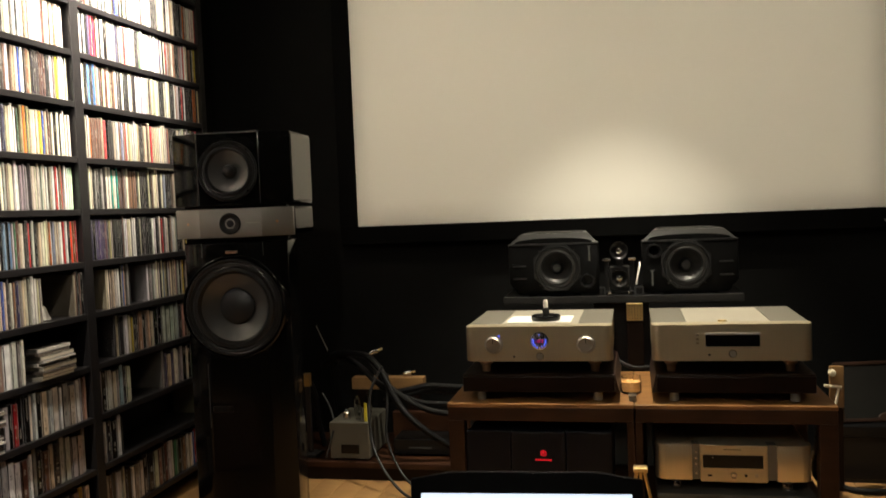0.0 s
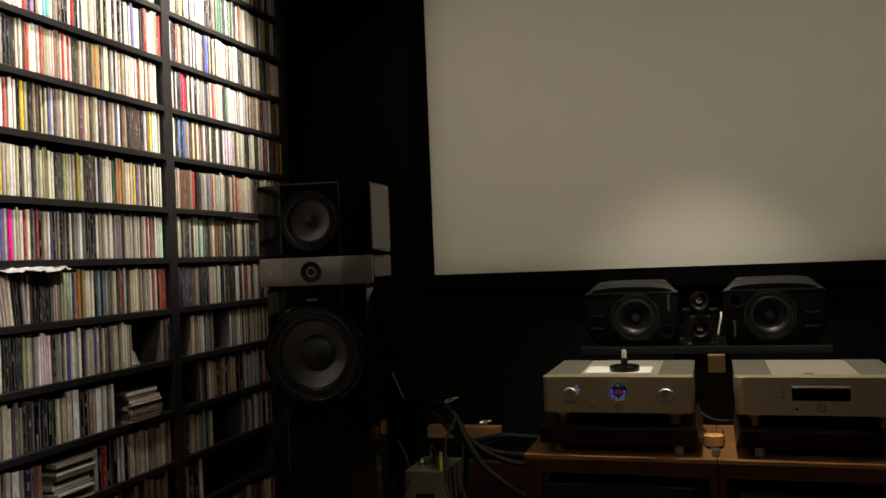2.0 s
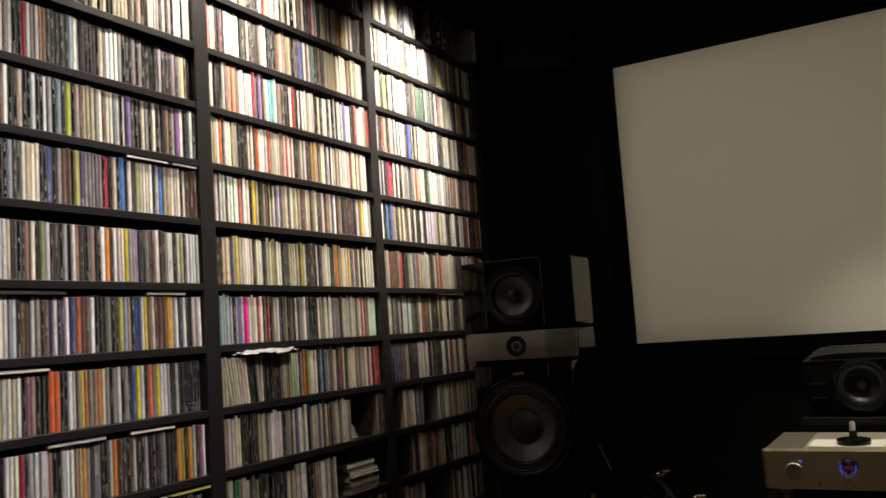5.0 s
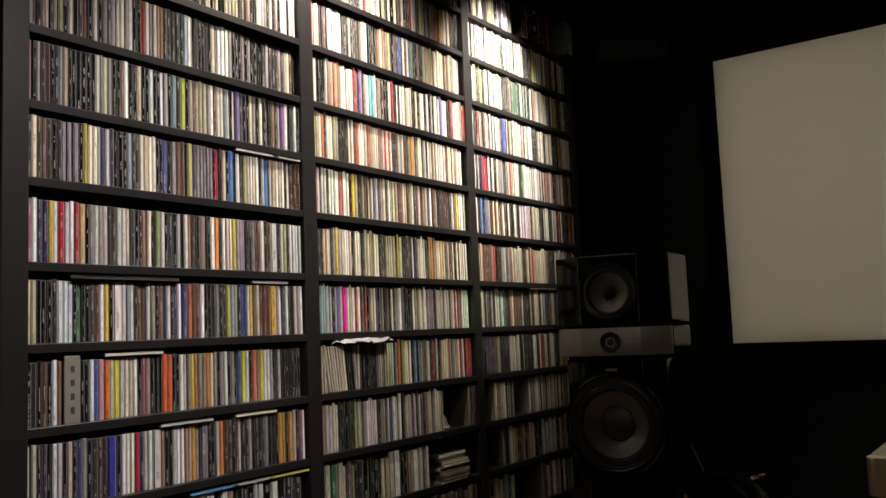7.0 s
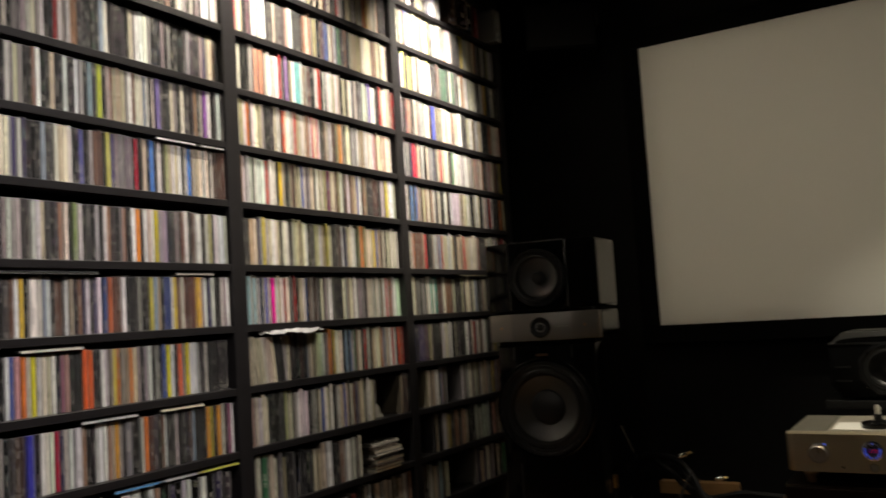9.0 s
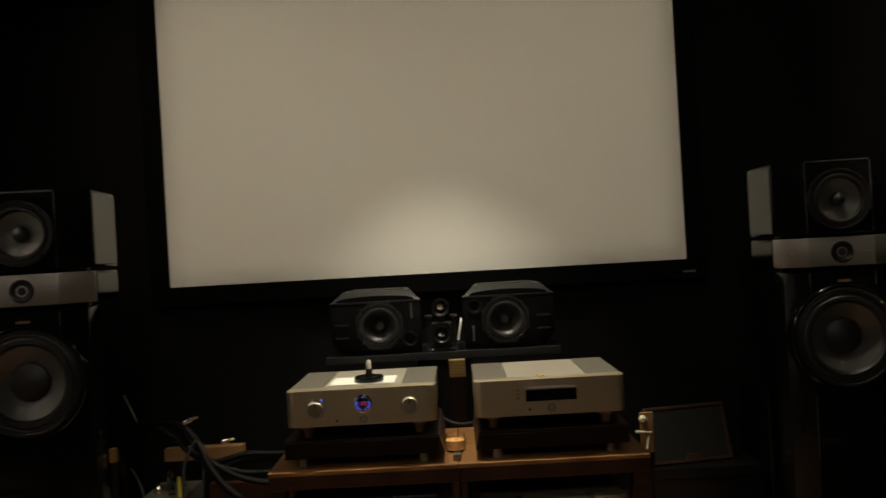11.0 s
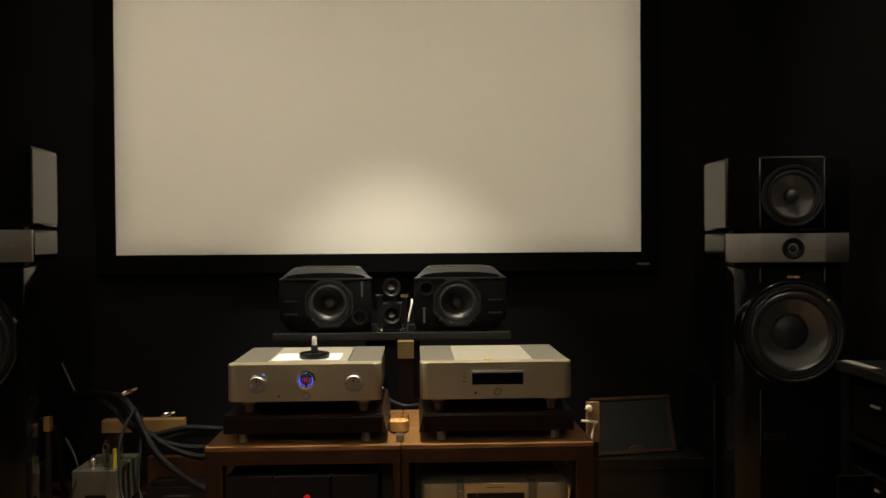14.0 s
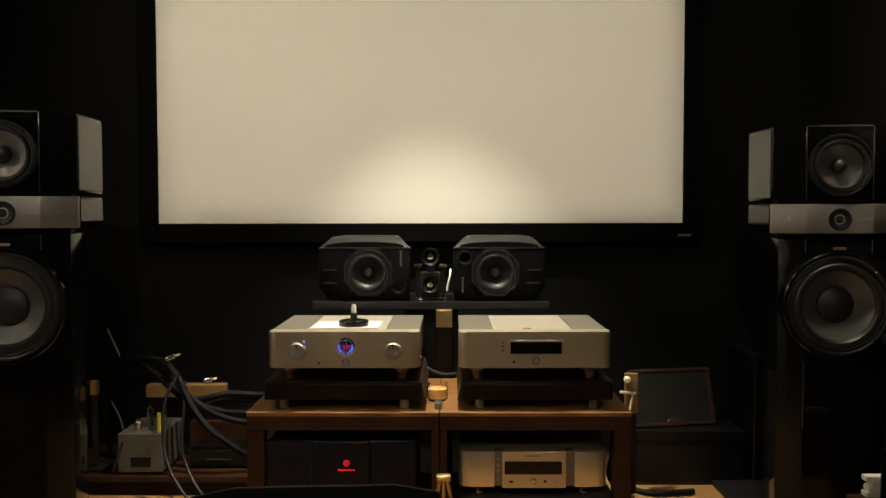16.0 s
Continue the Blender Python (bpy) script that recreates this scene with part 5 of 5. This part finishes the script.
for x, y in ((0.015, 0.012), (0.215, 0.012), (0.015, 0.105), (0.215, 0.105)):
    part("foot", box(x, x + 0.015, y, y + 0.012, 0, 0.0078), RUBBER, device)

# bundles of heavy cables
HEAVY = "thick braided black speaker cable draped over the platform"
THIN = "thin grey cable hanging to the floor"
for pts, r, mt, nm in (
    ([(-1.36, 3.24, 0.38), (-1.33, 3.12, 0.431), (-1.235, 3.06, 0.450), (-1.142, 3.0, 0.448), (-1.076, 2.95, 0.405), (-1.028, 2.92, 0.327), (-0.973, 2.90, 0.255), (-0.905, 2.90, 0.195), (-0.837, 2.92, 0.142), (-0.74, 2.95, 0.085)], 0.0125, CABLE, HEAVY),
    ([(-1.40, 3.22, 0.36), (-1.379, 3.16, 0.392), (-1.271, 3.10, 0.424), (-1.181, 3.05, 0.392), (-1.113, 3.0, 0.350), (-1.053, 2.97, 0.336), (-0.97, 2.96, 0.283), (-0.902, 2.97, 0.250), (-0.834, 2.98, 0.235), (-0.70, 3.0, 0.222)], 0.0115, CABLE, HEAVY),
    ([(-1.14, 3.03, 0.425), (-1.129, 3.02, 0.408), (-1.075, 2.99, 0.352), (-1.026, 2.98, 0.309), (-0.948, 2.99, 0.278), (-0.879, 3.0, 0.266), (-0.70, 3.02, 0.262)], 0.010, CABLE, HEAVY),
    ([(-1.12, 3.05, 0.345), (-1.10, 3.04, 0.321), (-1.041, 3.03, 0.306), (-0.985, 3.03, 0.314), (-0.919, 3.04, 0.327), (-0.849, 3.05, 0.322), (-0.70, 3.06, 0.312)], 0.0115, CABLE, HEAVY),
    ([(-1.10, 3.05, 0.262), (-1.076, 3.04, 0.266), (-1.033, 3.05, 0.272), (-0.967, 3.06, 0.293), (-0.894, 3.06, 0.300), (-0.821, 3.06, 0.295), (-0.70, 3.06, 0.291)], 0.0105, CABLE, HEAVY),
    ([(-1.066, 2.94, 0.423), (-1.098, 2.90, 0.351), (-1.103, 2.87, 0.279), (-1.091, 2.84, 0.188), (-1.056, 2.80, 0.112), (-0.986, 2.74, 0.045), (-0.919, 2.70, 0.008), (-0.84, 2.66, 0.006)], 0.0052, CABLE_GREY, THIN),
    ([(-1.05, 2.95, 0.392), (-1.042, 2.90, 0.271), (-1.04, 2.87, 0.180), (-1.007, 2.84, 0.100), (-0.938, 2.78, 0.034), (-0.855, 2.74, 0.007), (-0.77, 2.72, 0.006)], 0.0048, CABLE_GREY, THIN),
    ([(-1.34, 3.02, 0.30), (-1.30, 2.99, 0.25), (-1.27, 2.95, 0.20), (-1.255, 2.90, 0.19), (-1.28, 2.87, 0.09)], 0.004, CABLE_GREY, "thin grey cable beside the valve box"),
    ([(-0.22, 2.86, 0.52), (-0.19, 2.80, 0.47), (-0.14, 2.74, 0.455), (-0.09, 2.76, 0.452)], 0.006, CABLE_GREY, "thin grey cable between the racks"),
    ([(0.43, 2.95, 0.30), (0.47, 2.9, 0.24), (0.46, 2.92, 0.14), (0.5, 2.9, 0.03)], 0.012, CABLE, "black power cable hanging behind the rack"),
    ([(0.44, 2.80, 0.24), (0.455, 2.86, 0.17), (0.44, 2.88, 0.08), (0.48, 2.86, 0.016)], 0.011, CABLE, "black power cable hanging behind the rack"),
    ([(0.45, 2.88, 0.20), (0.47, 2.86, 0.12), (0.53, 2.92, 0.02), (0.60, 2.88, 0.014), (0.74, 2.90, 0.014)], 0.010, CABLE, "black power cable lying on the floor"),
):
    c = tagged(part("cable", tube(pts, r, 10), mt, smooth=True), nm, "cable", "loose cables")
for i, (x, y, z) in enumerate(((-1.125, 2.980, 0.462), (-1.05, 3.185, 0.3435))):
    plug = thing("cable_plug", "chrome and gold cable plug lying on the cables", "plug", pose(x, y, z, 10, 70 + 15 * i, 30 + 20 * i), "cable plugs")
    part("plug_barrel", lathe([(0, 0), (0.009, 0), (0.010, 0.004), (0.010, 0.03), (0.007, 0.034), (0, 0.034)], seg=16), CHROME, plug, smooth=True)
    part("plug_pin", lathe([(0, 0.0341), (0.004, 0.0342), (0.004, 0.05), (0, 0.052)], seg=10), BRASS, plug, smooth=True)
stick = thing("thin_rod_stand", "thin metal rod leaning in a dark stand", "rod", pose(-1.357, 3.16, 0.0705))
part("rod", tube([(0.0, 0, 0.364), (-0.05, 0, 0.478)], 0.0026, 8, None, 2), STEEL, stick)
part("rod_holder", tube([(0.03, 0.0, 0.009), (0.004, 0.0, 0.35), (0.0, 0, 0.366)], 0.005, 10, None, 2), MONITOR_BLACK, stick)
part("rod_base", lathe([(0, 0), (0.05, 0), (0.05, 0.01), (0, 0.011)], Matrix.Translation((0.03, 0, 0)), 24), MATTE, stick)
post = thing("slim_steel_post", "slim steel post with brass collar beside the loudspeaker", "stand", pose(-1.376, 2.96, 0.0705))
part("post_shaft", box(-0.009, 0.009, -0.009, 0.009, 0.012, 0.27, 0.002), DRIVER_RIM, post)
part("post_collar", box(-0.012, 0.012, -0.012, 0.012, 0.2705, 0.32, 0.002), BRASS, post)
part("post_foot", box(-0.04, 0.04, -0.04, 0.04, 0, 0.0118, 0.002), MATTE, post)
hose = tagged(part("cable", tube([(-1.48 + 0.10 * math.cos(a * 0.7), 3.05, 0.28 + 0.09 * math.sin(a * 0.7)) for a in range(10)] + [(-1.372, 3.05, 0.18), (-1.35, 3.05, 0.0818)], 0.011, 8), CABLE, smooth=True), "coiled black cable by the wall", "cable", "loose cables")

# ---- right of the racks: black cabinet and leaning framed panel ----
crate = thing("black_crate", "low black box standing on the floor by the wall", "box", pose(0.50, 3.0, 0))
part("crate_body", box(0.004, 0.446, 0.004, 0.316, 0.012, 0.162, 0.003), SATIN, crate)
part("crate_lid", box(0, 0.45, 0, 0.32, 0.1625, 0.20, 0.004), SATIN, crate)
part("crate_plinth", box(0.012, 0.438, 0.012, 0.31, 0, 0.0118), RUBBER, crate)
fr = thing("framed_panel", "dark wood framed grey mesh panel leaning on a black box", "framed panel", pose(0.563, 3.03, 0.2045, -18, 0, 11))
part("panel_face", box(0.014, 0.304, 0.004, 0.012, 0.012, 0.197), PANEL_MESH, fr, "grey mesh face")
for a in ((0, 0.318, 0, 0.018, 0, 0.012), (0, 0.318, 0, 0.018, 0.1975, 0.2095), (0, 0.014, 0, 0.018, 0.0125, 0.197), (0.304, 0.318, 0, 0.018, 0.0125, 0.197)):
    part("frame_strip", box(*a, 0.002), FRAME_WOOD, fr)
part("maker_plate", lathe([(0, 0.004), (0.030, 0.003), (0.033, 0.0), (0, 0.0)], Matrix.Translation((0.16, 0.004, 0.0125)) @ FACE @ Matrix.Diagonal((1, 0.55, 1, 1)), 32), FRAME_WOOD, fr, "low rounded wooden plate")

fig = thing("wooden_jig", "light wooden post with pegs standing behind the rack", "wooden jig", pose(0.50, 2.90, 0.0))
part("jig_back", box(0.0, 0.045, 0.01, 0.028, 0.285, 0.425, 0.003), OAK, fig)
# lower post is added support, coloured dark because nothing lit shows there
part("added_jig_post", box(0.004, 0.041, 0.012, 0.027, 0, 0.2845, 0.002), DARK_WOOD, fig, "lower post added and coloured dark to stay unseen")
part("jig_peg", lathe([(0.008, -0.002), (0.012, 0.0), (0.012, 0.012), (0.008, 0.02), (0, 0.021)], facing(0.006, 0.0095, 0.405), 16), CREAM, fig)
part("jig_peg", tube([(-0.02, 0.003, 0.362), (0.035, 0.003, 0.356)], 0.005, 10, None, 2), CREAM, fig)
part("jig_peg", tube([(0.016, 0.004, 0.30), (0.026, 0.004, 0.352)], 0.0045, 10, None, 2), CREAM, fig)
# thin black sheet added where the floor has to fall dark
tagged(part("floor_shade_sheet", box(0.835, 1.30, 2.72, 3.32, 0.0005, 0.020, 0.003), MATTE), "matt black sheet added to darken the floor behind the loudspeaker", "board")
slab = tagged(part("tall_black_panel", box(0.98, 1.02, 3.0, 3.3, 0.0203, 0.47, 0.004), SATIN), "narrow black panel standing upright by the wall", "panel")

# ---- black side cabinet with a model skull ----
cab = thing("side_cabinet", "glossy black equipment cabinet along the dark wall", "cabinet", pose(1.045, 1.15, 0))
part("cabinet_top", box(-0.012, 0.308, 0, 1.06, 0.640, 0.665, 0.003), SATIN, cab)
for y in (0.004, 0.50, 1.015):
    part("cabinet_side", box(0.0, 0.305, y, y + 0.04, 0.0, 0.6395, 0.002), SATIN, cab)
for z in (0.06, 0.26, 0.46):
    part("cabinet_shelf", box(0.004, 0.306, 0.0445, 0.4995, z, z + 0.02, 0.001), SATIN, cab)
    part("cabinet_shelf", box(0.004, 0.306, 0.5405, 1.0145, z, z + 0.02, 0.001), SATIN, cab)
for y, z, hh in ((0.56, 0.4802, 0.13), (0.56, 0.2802, 0.12), (0.56, 0.0802, 0.13), (0.06, 0.4802, 0.13), (0.06, 0.2802, 0.11)):
    d = thing("av_component", "black component with small chrome keys in the cabinet", "hifi component", pose(1.045, 1.15 + y, z), "components in the cabinet")
    part("case", box(0.012, 0.30, 0.0, 0.43, 0.006, hh, 0.003), SATIN, d)
    part("fascia", box(0.002, 0.0118, 0.0, 0.43, 0.008, hh, 0.002), GLOSS, d)
    part("key", box(-0.002, 0.0018, 0.30, 0.34, hh * 0.7, hh * 0.7 + 0.006), STEEL, d)
    part("key", box(-0.002, 0.0018, 0.10, 0.13, hh * 0.5, hh * 0.5 + 0.006), STEEL, d)
    for yy in (0.03, 0.39):
        part("foot", box(0.03, 0.06, yy, yy + 0.02, 0, 0.0058), RUBBER, d)
tagged(part("steel_rule", box(1.045, 1.07, 2.05, 2.20, 0.6652, 0.667), STEEL), "flat steel rule lying on the cabinet edge", "rule")

def skull_shape():
    """A ball shrunk onto blended ellipsoids of cranium, face and jaw, with sockets let in."""
    own = bmesh.new()
    bmesh.ops.create_icosphere(own, subdivisions=6, radius=1.0)
    way = np.array([v.co[:] for v in own.verts])
    way /= np.linalg.norm(way, axis=1)[:, None]
    heart = np.array([0.0, -0.012, 0.088])

    def ell(p, c, r):
        q = (p - np.array(c)) / np.array(r)
        n = np.linalg.norm(q, axis=1)
        return (n - 1) * min(r)

    def blend(a, b, k):
        h = np.clip(0.5 + 0.5 * (b - a) / k, 0, 1)
        return b * (1 - h) + a * h - k * h * (1 - h)

    def solid(p):
        d = ell(p, (0, 0.014, 0.126), (0.061, 0.084, 0.061))
        d = blend(d, ell(p, (0, -0.030, 0.088), (0.056, 0.050, 0.050)), 0.022)
        d = blend(d, ell(p, (0, -0.042, 0.036), (0.040, 0.038, 0.034)), 0.016)
        d = blend(d, ell(p, (0, -0.060, 0.013), (0.024, 0.016, 0.012)), 0.012)
        for s in (-1, 1):
            d = blend(d, ell(p, (s * 0.050, -0.048, 0.085), (0.010, 0.022, 0.008)), 0.010)
            d = blend(d, ell(p, (s * 0.047, -0.050, 0.104), (0.007, 0.014, 0.022)), 0.010)
            d = blend(d, ell(p, (s * 0.042, -0.020, 0.038), (0.007, 0.014, 0.032)), 0.010)
            d = -blend(-d, ell(p, (s * 0.0265, -0.088, 0.100), (0.0200, 0.050, 0.0180)), 0.003)
            d = -blend(-d, ell(p, (s * 0.058, -0.045, 0.054), (0.014, 0.022, 0.020)), 0.006)
        d = blend(d, ell(p, (0, -0.088, 0.094), (0.008, 0.012, 0.014)), 0.006)
        d = -blend(-d, ell(p, (0, -0.092, 0.072), (0.0125, 0.038, 0.0165)), 0.003)
        mouth = np.exp(-(p[:, 0] / 0.027) ** 6) * (p[:, 1] < -0.05)
        d = d + mouth * (0.0028 * np.exp(-((p[:, 2] - 0.041) / 0.0016) ** 2))
        rows = np.exp(-((p[:, 2] - 0.041) / 0.009) ** 4)
        return d + mouth * rows * 0.0016 * (np.abs(np.sin(p[:, 0] * 480)) < 0.32)
    t = np.full(len(way), 0.16)
    for _ in range(90):
        t = np.maximum(t - 0.6 * solid(heart + way * t[:, None]).clip(0, None), 0.004)
    for v, q in zip(own.verts, heart + way * t[:, None]):
        v.co = (q[0], q[1], max(q[2], 0.0))
    return own


bm = skull_shape()
skull = tagged(part("skull_model", bm, BONE, smooth=True), "bone coloured resin skull model standing on the black cabinet", "skull model")
skull.matrix_basis = pose(1.150, 1.965, 0.6655, 0, 0, -31)
tagged(part("thin_rod", tube([(1.27, 2.06, 0.6695), (1.20, 2.06, 0.95)], 0.003, 8, None, 2), BRASS), "thin brass rod leaning behind the skull model", "rod")

# wall shelf with film cases
sh = thing("film_shelf", "black wall shelf with three boards of film cases", "shelf", pose(1.36, 1.2, 0))
rows = [1.199, 1.402, 1.605, 1.808]
part("shelf_back", box(-0.012, -0.002, 0.0, 1.0, 1.17, 2.03, 0.001), SHELF, sh)
for z in rows:
    part("shelf_board", box(-0.085, -0.0122, 0, 1.0, z - 0.008, z, 0.001), SHELF, sh)
films = 0
r2 = random.Random(5)
for z in rows[:3]:
    y = 2.213
    while y > 1.62:
        th = r2.choice([0.0125, 0.0145, 0.0145, 0.0145, 0.022])
        tint = r2.choice([(0.5, 0.45, 0.3), (0.45, 0.03, 0.03), (0.03, 0.03, 0.04), (0.5, 0.5, 0.5), (0.55, 0.35, 0.06), (0.05, 0.09, 0.3), (0.06, 0.06, 0.07), (0.6, 0.55, 0.2)])
        if z == rows[0] and y > 2.205:
            tint = (0.5, 0.02, 0.02)
        y -= th
        top = (0.08, 0.22, 0.62) if z != rows[0] or r2.random() < 0.35 else (0.05, 0.05, 0.06)
        e = thing("film_case", "upright film case with printed spine and blue top band", "film case", pose(1.215, y, z + 0.0004), "film cases on the wall shelf")
        c = Cases()
        c.count = r2.randint(0, 300)
        c.add(pose(0, 0, 0, 0, 0, 180) @ Matrix.Translation((0, -th, 0)), th - 0.0003, 0.157, 0.135, tint, r2, True)
        ob = new("sleeve", c.mesh("sleeve"))
        ob.parent = e
        c = Cases()
        c.add(pose(0, 0, 0, 0, 0, 180) @ Matrix.Translation((0, -th, 0.1572)), th - 0.0003, 0.0135, 0.135, top, r2, False, top)
        ob = new("top_band", c.mesh("top_band"))
        ob.parent = e
        y -= 0.0005

# ---- in front: low table and laptop ----
tb = thing("low_table", "low dark wooden table holding the laptop", "table", pose(-0.29, 1.05, 0))
part("tabletop", box(-0.42, 0.42, -0.24, 0.26, 0.298, 0.328, 0.004), DARK_WOOD, tb)
for x in (-0.38, 0.34):
    for y in (-0.21, 0.19):
        part("leg", box(x, x + 0.04, y, y + 0.04, 0, 0.2978, 0.003), DARK_WOOD, tb)
lap = thing("laptop", "open black laptop with a bright screen on the low table", "laptop", pose(-0.313, 1.20, 0.3285, 0, 0, 4))
part("base", box(-0.18, 0.18, -0.25, -0.01, 0, 0.018, 0.004), SATIN, lap)
part("keyboard", box(-0.155, 0.155, -0.15, -0.03, 0.0182, 0.0205, 0.001), MATTE, lap)
bm = prism([(-0.190, 0), (0.190, 0), (0.190, 0.213), (0.12, 0.2255), (-0.12, 0.2255), (-0.190, 0.213)], 0, 0.007, 0.002)
bm.transform(pose(0, 0, 0.019, 78, 0, 0))
lid = part("lid", bm, SATIN, lap)
bm = box(-0.172, 0.172, 0.02, 0.190, 0.0072, 0.0078)
bm.transform(pose(0, 0, 0.019, 78, 0, 0))
part("display", bm, LAPTOP_GLOW, lid, "bright bluish white display")

# papers on a wooden crate by the cabinet
tagged(part("wooden_crate", box(0.805, 1.03, 1.86, 1.905, 0.0, 0.338, 0.004), RACK_WOOD), "brown wooden box on the floor by the cabinet", "box")
tagged(part("ring_binder", box(0.866, 0.95, 1.861, 1.869, 0.3385, 0.452, 0.002), SATIN), "black binder standing upright on the wooden box", "binder")
z = 0.3384
for i in range(4):
    t = (0.011, 0.013, 0.010, 0.012)[i]
    tagged(part("booklet", box(0.838 + 0.006 * (i % 3), 0.96 - 0.003 * i, 1.872 + 0.002 * (i % 2), 1.899 + 0.002 * (i % 3), z, z + t, 0.0008, 1), PAPER if i % 2 else CREAM), "white booklet in a small pile on the wooden box", "booklet", "piled booklets")
    z += t + 0.0004
tagged(part("pink_board", box(-1.5, -1.22, 1.60, 1.62, 0.0, 0.32, 0.003), mat("pink_card", (0.60, 0.36, 0.28), 0.6, 0, 0.08, 12)), "pale pink cardboard panel leaning by the shelving", "cardboard").matrix_basis = pose(0, 0, 0.0)

# small black loudspeaker high in the corner
sur = thing("corner_loudspeaker", "small black loudspeaker fixed high in the dark corner", "loudspeaker", pose(-1.50, 3.06, 2.12, 0, 0, 30))
part("box_body", box(-0.15, 0.15, 0, 0.17, 0, 0.20, 0.006), MONITOR_BLACK, sur)
part("grille", box(-0.14, 0.14, -0.006, -0.0005, 0.01, 0.19, 0.002), MONITOR_BLACK, sur)
part("bracket", box(-0.02, 0.02, 0.05, 0.12, 0.2005, TOP - 2.12 - 0.001), MONITOR_BLACK, sur)
part("clamp", box(0.152, 0.162, 0.02, 0.04, 0.10, 0.15), CHROME, sur)


# unseen ceiling lamp fittings, added over the fill lights as well
def fitting(p, label):
    f = thing("ceiling_spotlight", label, "lamp", pose(p[0], p[1], TOP - 0.001), "ceiling spotlights")
    part("fitting_ring", lathe([(0.030, 0.0), (0.046, 0.0), (0.046, -0.006), (0.040, -0.010), (0.032, -0.006), (0.030, 0.0)], seg=28), MATTE, f, smooth=True)
    part("fitting_bulb", lathe([(0, -0.001), (0.028, -0.001), (0.028, -0.003), (0, -0.004)], seg=24), LAMP_GLOW, f, "glowing warm bulb")


for p in (RACK_LAMP, FRONT_FILL, SIDE_LAMP, *WASH_FILLS, *[q[0] for q in SHELF_LAMPS]):
    fitting(p, "unseen small black recessed ceiling spotlight shining warm white")

# ---- added, unseen projector at the room's back, lighting the screen's rectangle alone ----
pj = thing("projector", "black projector added out of view under the ceiling to light the screen", "projector", pose(*ADDED_PROJECTOR))
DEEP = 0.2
share = DEEP / (SY - ADDED_PROJECTOR[1])
hx0, hx1 = (SX0 - ADDED_PROJECTOR[0]) * share, (SX1 - ADDED_PROJECTOR[0]) * share
hz0, hz1 = (SZ0 - ADDED_PROJECTOR[2]) * share, (SZ1 - ADDED_PROJECTOR[2]) * share
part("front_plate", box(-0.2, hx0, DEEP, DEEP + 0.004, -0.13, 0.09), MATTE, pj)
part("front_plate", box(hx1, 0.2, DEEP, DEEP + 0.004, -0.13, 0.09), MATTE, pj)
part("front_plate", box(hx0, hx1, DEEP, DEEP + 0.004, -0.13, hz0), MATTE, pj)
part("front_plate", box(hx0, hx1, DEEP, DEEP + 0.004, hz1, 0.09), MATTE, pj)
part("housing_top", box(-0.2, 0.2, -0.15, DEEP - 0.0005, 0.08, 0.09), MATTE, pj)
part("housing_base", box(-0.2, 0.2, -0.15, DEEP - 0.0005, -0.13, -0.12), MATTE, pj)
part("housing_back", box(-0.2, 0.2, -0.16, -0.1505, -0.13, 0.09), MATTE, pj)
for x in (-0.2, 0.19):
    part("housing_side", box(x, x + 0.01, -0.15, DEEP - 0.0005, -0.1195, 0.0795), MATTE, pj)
part("ceiling_mount", box(-0.03, 0.03, -0.03, 0.03, 0.0905, TOP - ADDED_PROJECTOR[2] - 0.001), MATTE, pj)

# ---- floor planks ----
bm = box(0, 0.089, 0, 0.90, -0.012, 0.0, 0.0015, 1)
me = bpy.data.meshes.new("plank")
bm.to_mesh(me)
bm.free()
me.materials.append(FLOOR_WOOD)
r3 = random.Random(3)
x, n = WALL_W, 0
while x < WALL_E - 0.02 and n < 300:
    y = WALL_N - r3.uniform(0.3, 0.9)
    first = True
    while y > WALL_S:
        top = WALL_N if first else prev
        ob = new("plank", me)
        length = top - y - 0.0012
        ob.matrix_basis = Matrix.Translation((x, y, 0)) @ Matrix.Diagonal((min(1, (WALL_E - x) / 0.09), length / 0.90, 1, 1))
        ob.parent = floor
        n += 1
        prev, first = y, False
        y -= 0.9
        if y < WALL_S < prev - 0.05:
            y = WALL_S
            ob = new("plank", me)
            ob.matrix_basis = Matrix.Translation((x, y, 0)) @ Matrix.Diagonal((min(1, (WALL_E - x) / 0.09), (prev - y - 0.0012) / 0.90, 1, 1))
            ob.parent = floor
            n += 1
            break
    x += 0.090
